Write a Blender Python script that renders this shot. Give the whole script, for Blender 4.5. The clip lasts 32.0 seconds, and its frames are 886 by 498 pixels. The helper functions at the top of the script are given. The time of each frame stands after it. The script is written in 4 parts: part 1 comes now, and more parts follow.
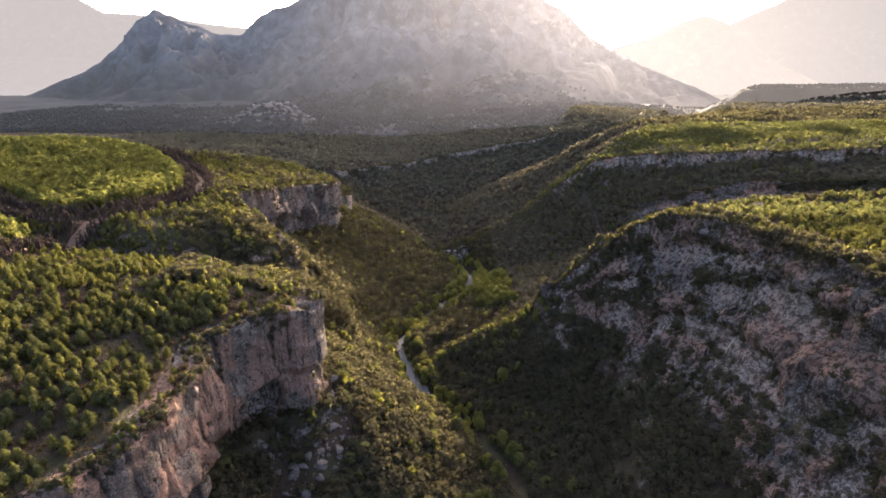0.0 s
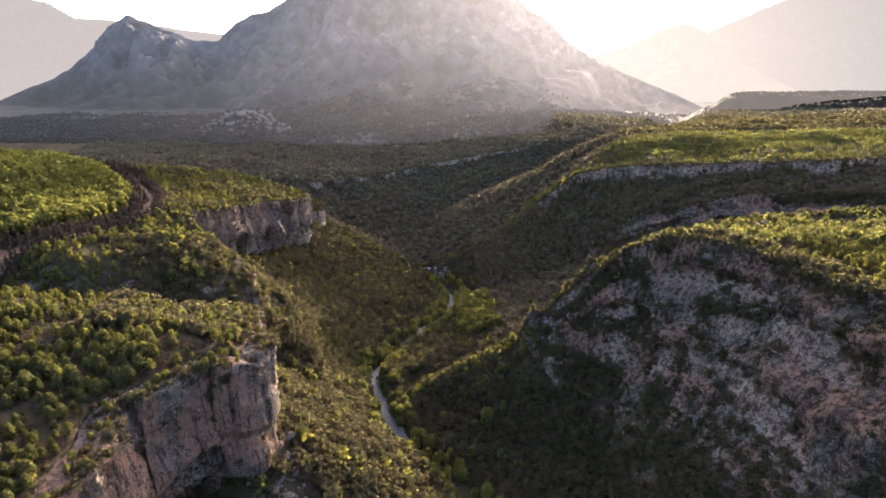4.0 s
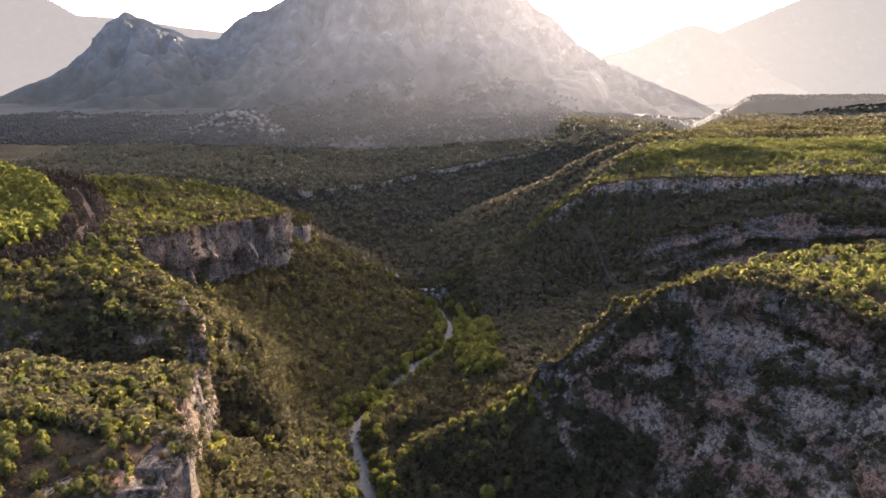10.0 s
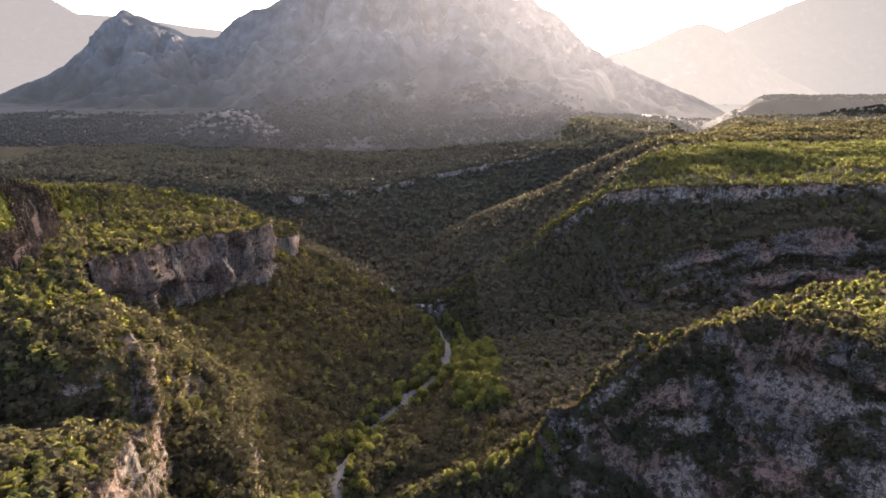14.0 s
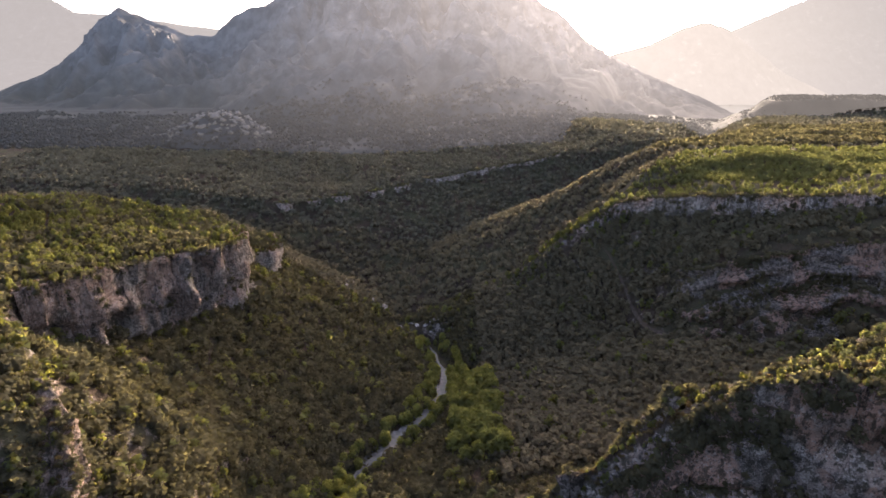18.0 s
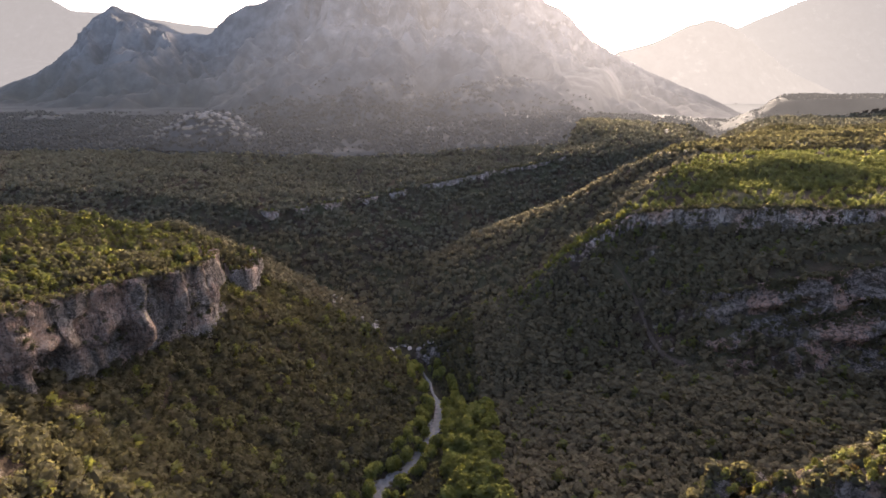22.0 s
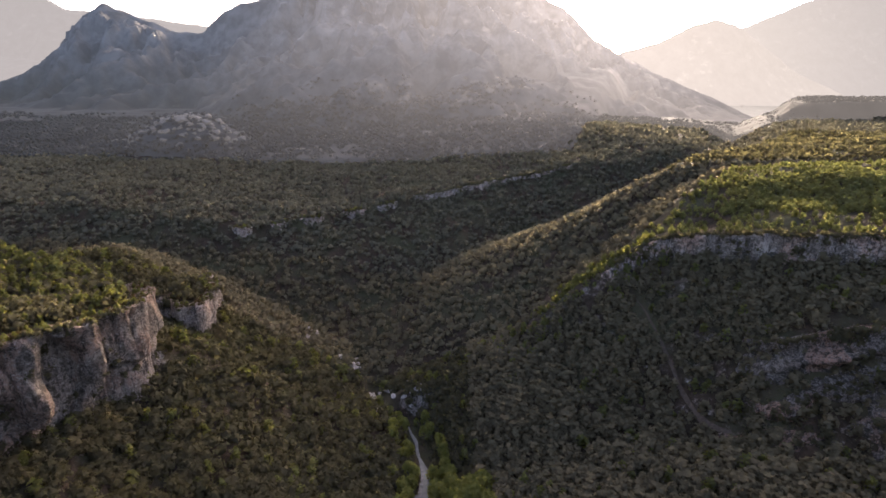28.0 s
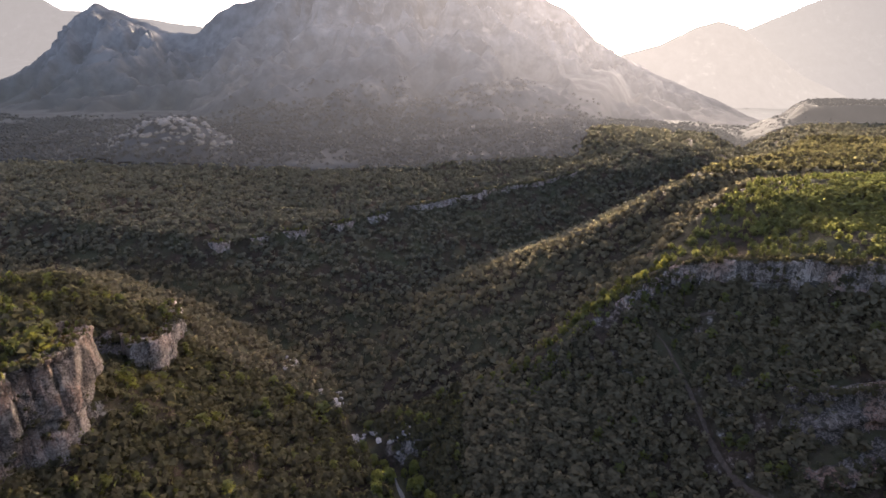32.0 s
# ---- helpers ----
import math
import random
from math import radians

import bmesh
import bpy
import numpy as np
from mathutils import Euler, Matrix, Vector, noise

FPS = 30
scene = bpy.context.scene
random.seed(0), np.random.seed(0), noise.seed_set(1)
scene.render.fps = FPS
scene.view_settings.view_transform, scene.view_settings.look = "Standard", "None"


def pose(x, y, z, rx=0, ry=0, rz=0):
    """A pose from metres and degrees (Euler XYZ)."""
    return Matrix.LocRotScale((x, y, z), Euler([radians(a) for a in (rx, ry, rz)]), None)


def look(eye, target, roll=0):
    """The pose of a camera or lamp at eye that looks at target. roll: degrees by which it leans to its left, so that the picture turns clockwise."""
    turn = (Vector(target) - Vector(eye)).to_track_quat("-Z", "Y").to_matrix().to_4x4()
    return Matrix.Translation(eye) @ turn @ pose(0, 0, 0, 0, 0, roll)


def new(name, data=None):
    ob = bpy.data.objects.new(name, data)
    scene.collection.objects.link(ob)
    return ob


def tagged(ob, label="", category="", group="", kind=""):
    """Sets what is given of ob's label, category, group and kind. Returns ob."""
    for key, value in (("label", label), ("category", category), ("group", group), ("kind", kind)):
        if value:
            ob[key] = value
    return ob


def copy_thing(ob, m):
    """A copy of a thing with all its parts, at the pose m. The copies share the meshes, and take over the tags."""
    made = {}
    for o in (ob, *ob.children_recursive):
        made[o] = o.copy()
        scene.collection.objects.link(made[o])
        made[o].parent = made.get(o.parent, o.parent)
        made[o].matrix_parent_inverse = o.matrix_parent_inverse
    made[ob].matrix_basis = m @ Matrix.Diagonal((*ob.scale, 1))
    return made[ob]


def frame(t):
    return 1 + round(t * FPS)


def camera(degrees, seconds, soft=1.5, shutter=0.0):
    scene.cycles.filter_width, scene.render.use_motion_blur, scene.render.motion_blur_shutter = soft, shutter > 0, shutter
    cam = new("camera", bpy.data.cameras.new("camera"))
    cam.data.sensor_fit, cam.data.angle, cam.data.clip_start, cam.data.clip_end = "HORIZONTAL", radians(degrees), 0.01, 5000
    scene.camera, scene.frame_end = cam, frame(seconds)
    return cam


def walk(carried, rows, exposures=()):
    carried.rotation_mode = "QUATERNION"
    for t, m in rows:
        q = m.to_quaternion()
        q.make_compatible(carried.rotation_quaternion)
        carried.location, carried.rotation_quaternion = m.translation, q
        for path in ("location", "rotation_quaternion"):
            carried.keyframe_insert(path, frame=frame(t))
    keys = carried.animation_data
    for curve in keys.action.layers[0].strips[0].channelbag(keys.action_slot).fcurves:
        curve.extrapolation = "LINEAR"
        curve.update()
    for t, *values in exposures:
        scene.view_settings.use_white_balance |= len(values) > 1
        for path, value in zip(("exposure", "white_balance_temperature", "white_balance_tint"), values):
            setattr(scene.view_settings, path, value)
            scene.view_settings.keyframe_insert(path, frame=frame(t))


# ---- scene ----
cam = camera(81.4, 32.0, soft=1.65)
METRES, EYE, TILT, LEAN, TURN = 350.0, 160.0, -18.7, 0.0, 0.0
ROWS = [
    (0.0, 0.0, 0.0, 0.0, -0.0, 0.0, 0.0),
    (0.5, 0.0009, 0.0104, 0.0035, -0.48, 0.16, 0.14),
    (1.0, 0.0024, 0.0221, 0.0076, -0.85, 0.28, 0.27),
    (1.5, 0.0041, 0.0346, 0.0119, -1.17, 0.4, 0.38),
    (2.0, 0.0059, 0.0477, 0.0166, -1.38, 0.47, 0.47),
    (2.5, 0.0078, 0.0612, 0.0214, -1.55, 0.56, 0.51),
    (3.0, 0.0099, 0.0751, 0.0263, -1.67, 0.63, 0.56),
    (3.5, 0.0122, 0.089, 0.0315, -1.74, 0.67, 0.58),
    (5.5, 0.0204, 0.1464, 0.0524, -1.76, 0.75, 0.35),
    (6.0, 0.0224, 0.1609, 0.0572, -1.72, 0.78, 0.29),
    (6.5, 0.0246, 0.1755, 0.0623, -1.67, 0.79, 0.25),
    (7.0, 0.0263, 0.1902, 0.067, -1.63, 0.81, 0.19),
    (7.5, 0.0284, 0.2048, 0.0721, -1.56, 0.79, 0.16),
    (8.0, 0.0302, 0.2195, 0.0769, -1.5, 0.77, 0.14),
    (8.5, 0.0321, 0.2342, 0.0819, -1.44, 0.77, 0.11),
    (9.0, 0.0343, 0.2489, 0.087, -1.38, 0.75, 0.09),
    (9.5, 0.0362, 0.2637, 0.0921, -1.35, 0.73, 0.05),
    (10.0, 0.0378, 0.2785, 0.0973, -1.31, 0.71, 0.02),
    (10.5, 0.0396, 0.2932, 0.1022, -1.26, 0.71, -0.01),
    (11.0, 0.0408, 0.3081, 0.1075, -1.27, 0.68, -0.06),
    (11.5, 0.0434, 0.3229, 0.1121, -1.19, 0.71, -0.06),
    (12.0, 0.0456, 0.3366, 0.1167, -1.13, 0.7, -0.07),
    (12.5, 0.0472, 0.3513, 0.1218, -1.12, 0.7, -0.1),
    (13.0, 0.0495, 0.3663, 0.1269, -1.05, 0.67, -0.11),
    (13.5, 0.0511, 0.381, 0.1315, -1.03, 0.68, -0.13),
    (14.0, 0.0532, 0.3959, 0.1369, -0.98, 0.64, -0.15),
    (14.5, 0.0549, 0.4108, 0.1419, -0.95, 0.63, -0.16),
    (16.5, 0.0629, 0.4703, 0.161, -0.85, 0.62, -0.2),
    (17.0, 0.0643, 0.4854, 0.1659, -0.86, 0.61, -0.23),
    (17.5, 0.0667, 0.5003, 0.1708, -0.81, 0.62, -0.22),
    (18.0, 0.0685, 0.5153, 0.1758, -0.82, 0.61, -0.24),
    (18.5, 0.0704, 0.5303, 0.1809, -0.81, 0.6, -0.24),
    (19.0, 0.0722, 0.5452, 0.1861, -0.8, 0.6, -0.25),
    (19.5, 0.0742, 0.5603, 0.1917, -0.79, 0.56, -0.25),
    (20.0, 0.0761, 0.5753, 0.1967, -0.76, 0.57, -0.24),
    (20.5, 0.0783, 0.5904, 0.2018, -0.75, 0.55, -0.26),
    (21.0, 0.08, 0.6056, 0.2065, -0.74, 0.55, -0.25),
    (21.5, 0.0822, 0.6206, 0.2111, -0.7, 0.53, -0.26),
    (22.0, 0.0845, 0.6356, 0.2164, -0.65, 0.49, -0.24),
    (22.5, 0.086, 0.6507, 0.2216, -0.67, 0.47, -0.26),
    (23.0, 0.0878, 0.6658, 0.2265, -0.68, 0.51, -0.28),
    (23.5, 0.0895, 0.6809, 0.2315, -0.69, 0.52, -0.29),
    (24.0, 0.0919, 0.696, 0.2364, -0.66, 0.51, -0.3),
    (24.5, 0.0935, 0.7112, 0.2416, -0.66, 0.51, -0.33),
    (25.0, 0.0955, 0.7261, 0.2466, -0.64, 0.52, -0.34),
    (25.5, 0.0973, 0.741, 0.2515, -0.65, 0.56, -0.37),
    (27.5, 0.1053, 0.8019, 0.2722, -0.6, 0.55, -0.4),
    (28.0, 0.1071, 0.8171, 0.2772, -0.62, 0.57, -0.4),
    (28.5, 0.1085, 0.8332, 0.2827, -0.63, 0.61, -0.39),
    (29.0, 0.1113, 0.8481, 0.2877, -0.57, 0.64, -0.39),
    (29.5, 0.1125, 0.8632, 0.2923, -0.61, 0.69, -0.45),
    (30.0, 0.1141, 0.8784, 0.2982, -0.62, 0.69, -0.43),
    (30.5, 0.1155, 0.8936, 0.3032, -0.66, 0.7, -0.47),
    (31.0, 0.1177, 0.9087, 0.3085, -0.63, 0.71, -0.46),
    (31.5, 0.1192, 0.924, 0.3145, -0.63, 0.68, -0.45),
    (32.0, 0.1217, 0.9395, 0.319, -0.61, 0.73, -0.49),
]
walk(cam, [(t, pose(0, 0, EYE, TILT, LEAN, TURN) @ pose(METRES * x, METRES * y, METRES * z, 90 + pitch, roll, yaw)) for t, x, y, z, yaw, pitch, roll in ROWS],
     exposures=[(0.0, 3.2, 6700, 20), (32.0, 2.93, 6650, 20)])

# ---- light ----
SUN_EL, SUN_AZ = radians(10.5), radians(16.8)
world = bpy.data.worlds.new("sky")
scene.world = world
world.use_nodes = True
wn = world.node_tree.nodes
wl = world.node_tree.links
sky = wn.new("ShaderNodeTexSky")
sky.sky_type = "NISHITA"
sky.sun_disc = False
sky.sun_elevation, sky.sun_rotation = SUN_EL, SUN_AZ
sky.air_density, sky.dust_density, sky.ozone_density = 0.5, 5.5, 1.0
wn["Background"].inputs["Strength"].default_value = 0.15
wl.new(sky.outputs[0], wn["Background"].inputs["Color"])
sun = new("sun", bpy.data.lights.new("sun", "SUN"))
sun.data.energy, sun.data.angle, sun.data.color = 2.0, radians(0.6), (0.92, 0.81, 0.63)
to_sun = Vector((math.sin(SUN_AZ) * math.cos(SUN_EL), math.cos(SUN_AZ) * math.cos(SUN_EL), math.sin(SUN_EL)))
sun.matrix_world = look(to_sun * 400, (0, 0, 0))


# ---- materials ----
class Nodes:
    """A short way to write a node material."""

    def __init__(self, name):
        self.mat = bpy.data.materials.new(name)
        self.mat.use_nodes = True
        self.t = self.mat.node_tree
        self.t.nodes.clear()
        self.out = self.t.nodes.new("ShaderNodeOutputMaterial")
        self.pos = self.t.nodes.new("ShaderNodeNewGeometry")

    def put(self, kind, **values):
        n = self.t.nodes.new(kind)
        for k, v in values.items():
            sock = n.inputs[k.replace("_", " ")]
            if isinstance(v, bpy.types.NodeSocket):
                self.t.links.new(v, sock)
            else:
                sock.default_value = v
        return n

    def scaled(self, sx, sy, sz):
        n = self.t.nodes.new("ShaderNodeVectorMath")
        n.operation = "MULTIPLY"
        self.t.links.new(self.pos.outputs["Position"], n.inputs[0])
        n.inputs[1].default_value = (sx, sy, sz)
        return n.outputs[0]

    def noise(self, sx, sy, sz, detail=4.0, rough=0.6):
        return self.put("ShaderNodeTexNoise", Vector=self.scaled(sx, sy, sz), Scale=1.0, Detail=detail, Roughness=rough).outputs["Fac"]

    def ramp(self, fac, a, b, lo=0.0, hi=1.0):
        return self.put("ShaderNodeMapRange", Value=fac, From_Min=a, From_Max=b, To_Min=lo, To_Max=hi).outputs["Result"]

    def maths(self, op, a, b):
        n = self.t.nodes.new("ShaderNodeMath")
        n.operation = op
        for v, sock in zip((a, b), n.inputs):
            if isinstance(v, bpy.types.NodeSocket):
                self.t.links.new(v, sock)
            else:
                sock.default_value = v
        return n.outputs[0]

    def mix(self, fac, a, b):
        n = self.t.nodes.new("ShaderNodeMix")
        n.data_type = "RGBA"
        for v, sock in ((fac, n.inputs[0]), (a, n.inputs[6]), (b, n.inputs[7])):
            if isinstance(v, bpy.types.NodeSocket):
                self.t.links.new(v, sock)
            else:
                sock.default_value = (*v, 1.0) if isinstance(v, tuple) else v
        return n.outputs[2]

    def bump(self, height, strength, distance):
        return self.put("ShaderNodeBump", Height=height, Strength=strength, Distance=distance).outputs["Normal"]

    def finish(self, shader):
        if shader.node.type == "BSDF_PRINCIPLED" and shader.node.inputs["Roughness"].default_value > 0.8:
            shader.node.inputs["Specular IOR Level"].default_value = 0.04
        self.t.links.new(shader, self.out.inputs["Surface"])
        return self.mat


def foliage(name, dark, light, through_colour, share=0.5):
    m = Nodes(name)
    tone = m.ramp(m.noise(0.16, 0.16, 0.1, 2.0), 0.3, 0.7)
    fine = m.ramp(m.noise(1.3, 1.3, 1.3, 2.0), 0.25, 0.75, 0.75, 1.15)
    colour = m.mix(tone, dark, light)
    lit = m.put("ShaderNodeHueSaturation", Color=colour, Value=fine).outputs[0]
    under = m.mix(tone, tuple(0.75 * c for c in through_colour), through_colour)
    d = m.put("ShaderNodeBsdfPrincipled", Base_Color=lit, Roughness=0.85)
    d.inputs["Specular IOR Level"].default_value = 0.01
    tr = m.put("ShaderNodeBsdfTranslucent", Color=under)
    mixer = m.t.nodes.new("ShaderNodeMixShader")
    mixer.inputs[0].default_value = share
    m.t.links.new(d.outputs[0], mixer.inputs[1])
    m.t.links.new(tr.outputs[0], mixer.inputs[2])
    return m.finish(mixer.outputs[0])


def rock_colours(m, growth=0.0, pale=1.0, rusty=0.85):
    """Warm grey limestone with salmon and rusty faces, dark run-off streaks, pale chips and small tufts."""
    big = m.noise(0.045, 0.045, 0.04, 3.0, 0.5)
    streak = m.noise(0.45, 0.45, 0.045, 6.0, 0.7)
    grain = m.noise(1.6, 1.6, 1.2, 6.0, 0.7)
    patch = m.noise(0.11, 0.11, 0.09, 5.0, 0.65)
    grey = m.mix(m.ramp(grain, 0.36, 0.64), tuple(pale * c for c in (0.085, 0.068, 0.056)), tuple(pale * c for c in (0.285, 0.226, 0.182)))
    grey = m.mix(m.ramp(patch, 0.52, 0.62, 0.0, 0.75), grey, tuple(pale * c for c in (0.33, 0.275, 0.225)))
    rust = m.mix(m.maths("MULTIPLY", m.ramp(big, 0.47, 0.53, 0.0, rusty), m.ramp(grain, 0.2, 0.6, 0.55, 1.0)), grey, tuple(pale * c for c in (0.39, 0.225, 0.155)))
    dark = m.mix(m.ramp(streak, 0.52, 0.60, 0.0, 0.8), rust, (0.050, 0.042, 0.036))
    off = m.maths("ABSOLUTE", m.maths("SUBTRACT", m.noise(0.13, 0.13, 0.035, 5.0, 0.55), 0.5), 0.0)
    dark = m.mix(m.ramp(off, 0.003, 0.012, 0.75, 0.0), dark, (0.028, 0.023, 0.019))
    chips = m.mix(m.ramp(m.noise(0.8, 0.8, 1.1, 3.0, 0.8), 0.555, 0.60, 0.0, 0.7), dark, tuple(pale * c for c in (0.38, 0.325, 0.27)))
    chips = m.mix(m.ramp(m.noise(0.55, 0.55, 0.4, 4.0, 0.8), 0.58, 0.63, 0.0, 0.75), chips, (0.045, 0.038, 0.032))
    mottle = m.noise(0.30, 0.30, 0.36, 5.0, 0.75)
    grown = m.mix(m.ramp(mottle, 0.50, 0.55, 0.0, growth), chips, (0.035, 0.031, 0.019))
    return grown, grain, streak


def make_cliff_rock(name, growth, pale=1.0, rusty=0.85):
    m = Nodes(name)
    colour, grain, streak = rock_colours(m, growth, pale, rusty)
    relief = m.maths("ADD", m.maths("MULTIPLY", grain, 0.8), m.maths("MULTIPLY", streak, 0.3))
    cracks = m.maths("MULTIPLY", m.noise(1.4, 1.4, 0.3, 6.0, 0.8), 0.9)
    b = m.put("ShaderNodeBsdfPrincipled", Base_Color=colour, Roughness=0.92, Normal=m.bump(m.maths("ADD", relief, cracks), 1.0, 2.2))
    return m.finish(b.outputs[0])


def make_boulder(name, pale):
    m = Nodes(name)
    grain = m.noise(1.2, 1.2, 1.2, 5.0, 0.7)
    colour = m.mix(m.ramp(grain, 0.35, 0.65), tuple(pale * c for c in (0.055, 0.047, 0.040)), tuple(pale * c for c in (0.19, 0.158, 0.132)))
    b = m.put("ShaderNodeBsdfPrincipled", Base_Color=colour, Roughness=0.9, Normal=m.bump(grain, 0.7, 0.5))
    return m.finish(b.outputs[0])


def make_earth():
    m = Nodes("forest_ground")
    colour, grain, streak = rock_colours(m, 0.85, 0.9, 0.3)
    stones = m.noise(0.22, 0.22, 0.22, 6.0, 0.7)
    patches = m.noise(0.03, 0.03, 0.03, 4.0)
    litter = m.mix(m.ramp(stones, 0.3, 0.7), (0.022, 0.018, 0.012), (0.075, 0.048, 0.031))
    scrub = m.mix(m.ramp(patches, 0.42, 0.62), litter, (0.055, 0.050, 0.026))
    soil = m.mix(m.ramp(m.noise(0.9, 0.9, 0.9, 3.0), 0.58, 0.72, 0.0, 0.4), scrub, (0.12, 0.10, 0.08))
    steep = m.t.nodes.new("ShaderNodeSeparateXYZ")
    m.t.links.new(m.pos.outputs["Normal"], steep.inputs[0])
    face = m.maths("SUBTRACT", 1.0, steep.outputs[2])
    bare = m.ramp(m.maths("ADD", face, m.maths("MULTIPLY", m.maths("SUBTRACT", stones, 0.5), 0.9)), 0.32, 0.44)
    base = m.mix(bare, soil, colour)
    relief = m.maths("ADD", stones, m.maths("MULTIPLY", grain, 0.5))
    b = m.put("ShaderNodeBsdfPrincipled", Base_Color=base, Roughness=0.95, Normal=m.bump(relief, 0.8, 2.0))
    return m.finish(b.outputs[0])


def make_plain(name, a, b2, scale, rough=0.9, depth=0.15):
    m = Nodes(name)
    n = m.noise(scale, scale, scale, 5.0)
    colour = m.mix(m.ramp(n, 0.3, 0.7), a, b2)
    b = m.put("ShaderNodeBsdfPrincipled", Base_Color=colour, Roughness=rough, Normal=m.bump(n, 0.5, depth))
    return m.finish(b.outputs[0])


def make_haze_glow(name, near, far, plain, body, glow_at, reach, detail, power=3.0, deep=1.0, front=(0.0, 1.0, 1.0)):
    """Far mountains as a backdrop: dim slopes with sunlit haze painted in as emission, most towards the sun and in the
    distance.
    """
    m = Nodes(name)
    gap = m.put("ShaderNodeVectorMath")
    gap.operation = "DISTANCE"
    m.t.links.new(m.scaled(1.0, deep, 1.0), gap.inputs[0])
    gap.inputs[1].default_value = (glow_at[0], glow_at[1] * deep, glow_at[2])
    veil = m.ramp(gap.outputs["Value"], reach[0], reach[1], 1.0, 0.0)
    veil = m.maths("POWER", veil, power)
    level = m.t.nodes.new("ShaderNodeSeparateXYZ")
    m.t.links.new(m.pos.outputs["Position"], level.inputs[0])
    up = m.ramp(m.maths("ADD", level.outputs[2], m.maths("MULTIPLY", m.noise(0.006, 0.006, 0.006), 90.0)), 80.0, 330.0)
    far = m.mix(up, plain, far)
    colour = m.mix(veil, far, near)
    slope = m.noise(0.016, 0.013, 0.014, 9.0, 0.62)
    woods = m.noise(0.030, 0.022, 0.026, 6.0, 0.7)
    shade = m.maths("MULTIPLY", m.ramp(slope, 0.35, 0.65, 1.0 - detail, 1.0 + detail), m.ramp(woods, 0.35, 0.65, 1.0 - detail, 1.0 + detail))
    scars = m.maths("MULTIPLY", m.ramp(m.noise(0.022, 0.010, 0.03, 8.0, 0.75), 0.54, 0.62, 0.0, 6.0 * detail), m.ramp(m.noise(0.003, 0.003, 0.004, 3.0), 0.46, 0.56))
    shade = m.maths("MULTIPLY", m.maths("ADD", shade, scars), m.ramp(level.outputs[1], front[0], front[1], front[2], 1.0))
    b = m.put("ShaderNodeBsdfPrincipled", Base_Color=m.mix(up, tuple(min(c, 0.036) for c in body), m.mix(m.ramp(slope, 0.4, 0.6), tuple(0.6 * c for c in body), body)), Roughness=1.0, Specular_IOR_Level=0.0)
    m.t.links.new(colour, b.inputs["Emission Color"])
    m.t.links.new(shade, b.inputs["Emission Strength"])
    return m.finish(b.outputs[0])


PINE = foliage("pine_needles", (0.060, 0.064, 0.034), (0.100, 0.104, 0.044), (0.285, 0.268, 0.048))
PLANTED = foliage("plantation_needles", (0.055, 0.062, 0.024), (0.100, 0.108, 0.036), (0.30, 0.29, 0.06))
PALE_PINE = foliage("pale_pine_needles", (0.066, 0.071, 0.036), (0.104, 0.110, 0.050), (0.275, 0.265, 0.066))
MAQUIS = foliage("shrub_leaves", (0.044, 0.034, 0.020), (0.092, 0.066, 0.034), (0.20, 0.135, 0.035), 0.4)
OLIVE = foliage("olive_shrub_leaves", (0.040, 0.037, 0.024), (0.080, 0.071, 0.042), (0.200, 0.170, 0.066), 0.42)
# Two woodland leaf colours paled beyond the near foliage to stand in for haze.
HAZE_PALED = foliage("haze_paled_valley_leaves", (0.112, 0.092, 0.055), (0.128, 0.106, 0.065), (0.20, 0.165, 0.09), 0.40)
FAR_LEAVES = foliage("haze_paled_far_leaves", (0.110, 0.098, 0.066), (0.122, 0.110, 0.076), (0.20, 0.175, 0.10), 0.40)
RIVERSIDE = foliage("riverside_leaves", (0.07, 0.078, 0.03), (0.12, 0.13, 0.045), (0.39, 0.37, 0.075), 0.5)
# Dark colour of the trunks added for shade along the plantation lanes.
SNAG = foliage("shade_twigs", (0.035, 0.028, 0.022), (0.07, 0.052, 0.04), (0.10, 0.07, 0.05), 0.2)
BARK = make_plain("pine_bark", (0.05, 0.038, 0.028), (0.12, 0.09, 0.065), 2.0)
ROCK = make_cliff_rock("limestone_cliff", 0.25, 1.1, 0.95)
EAST_ROCK = make_cliff_rock("dipping_limestone", 0.75, 0.95, 0.85)
WHITE_ROCK = make_cliff_rock("white_limestone", 0.3, 1.7, 0.2)
GREY_ROCK = make_cliff_rock("grey_limestone", 0.5, 1.08, 0.4)
# Limestone of the far rim, its colour lightened to imitate haze.
HAZED_ROCK = make_cliff_rock("haze_paled_limestone", 0.6, 1.5, 0.5)
# Bare rock of the undercut foot, coloured lighter for the sun on it.
SUNLIT_FOOT = make_cliff_rock("sunlit_bare_limestone", 0.0, 1.25, 0.35)
STONE, WASHED = make_boulder("scree_stone", 1.0), make_boulder("washed_stone", 2.6)
EARTH = make_earth()
WATER = make_plain("stream_water", (0.10, 0.092, 0.078), (0.17, 0.155, 0.13), 0.3, 0.75, 0.05)
GRAVEL = make_plain("river_gravel", (0.10, 0.09, 0.08), (0.24, 0.22, 0.195), 0.45)
PATH = make_plain("trodden_earth", (0.05, 0.036, 0.025), (0.105, 0.075, 0.054), 0.5)
DIRT = make_plain("red_dirt", (0.13, 0.08, 0.05), (0.22, 0.145, 0.10), 0.4)


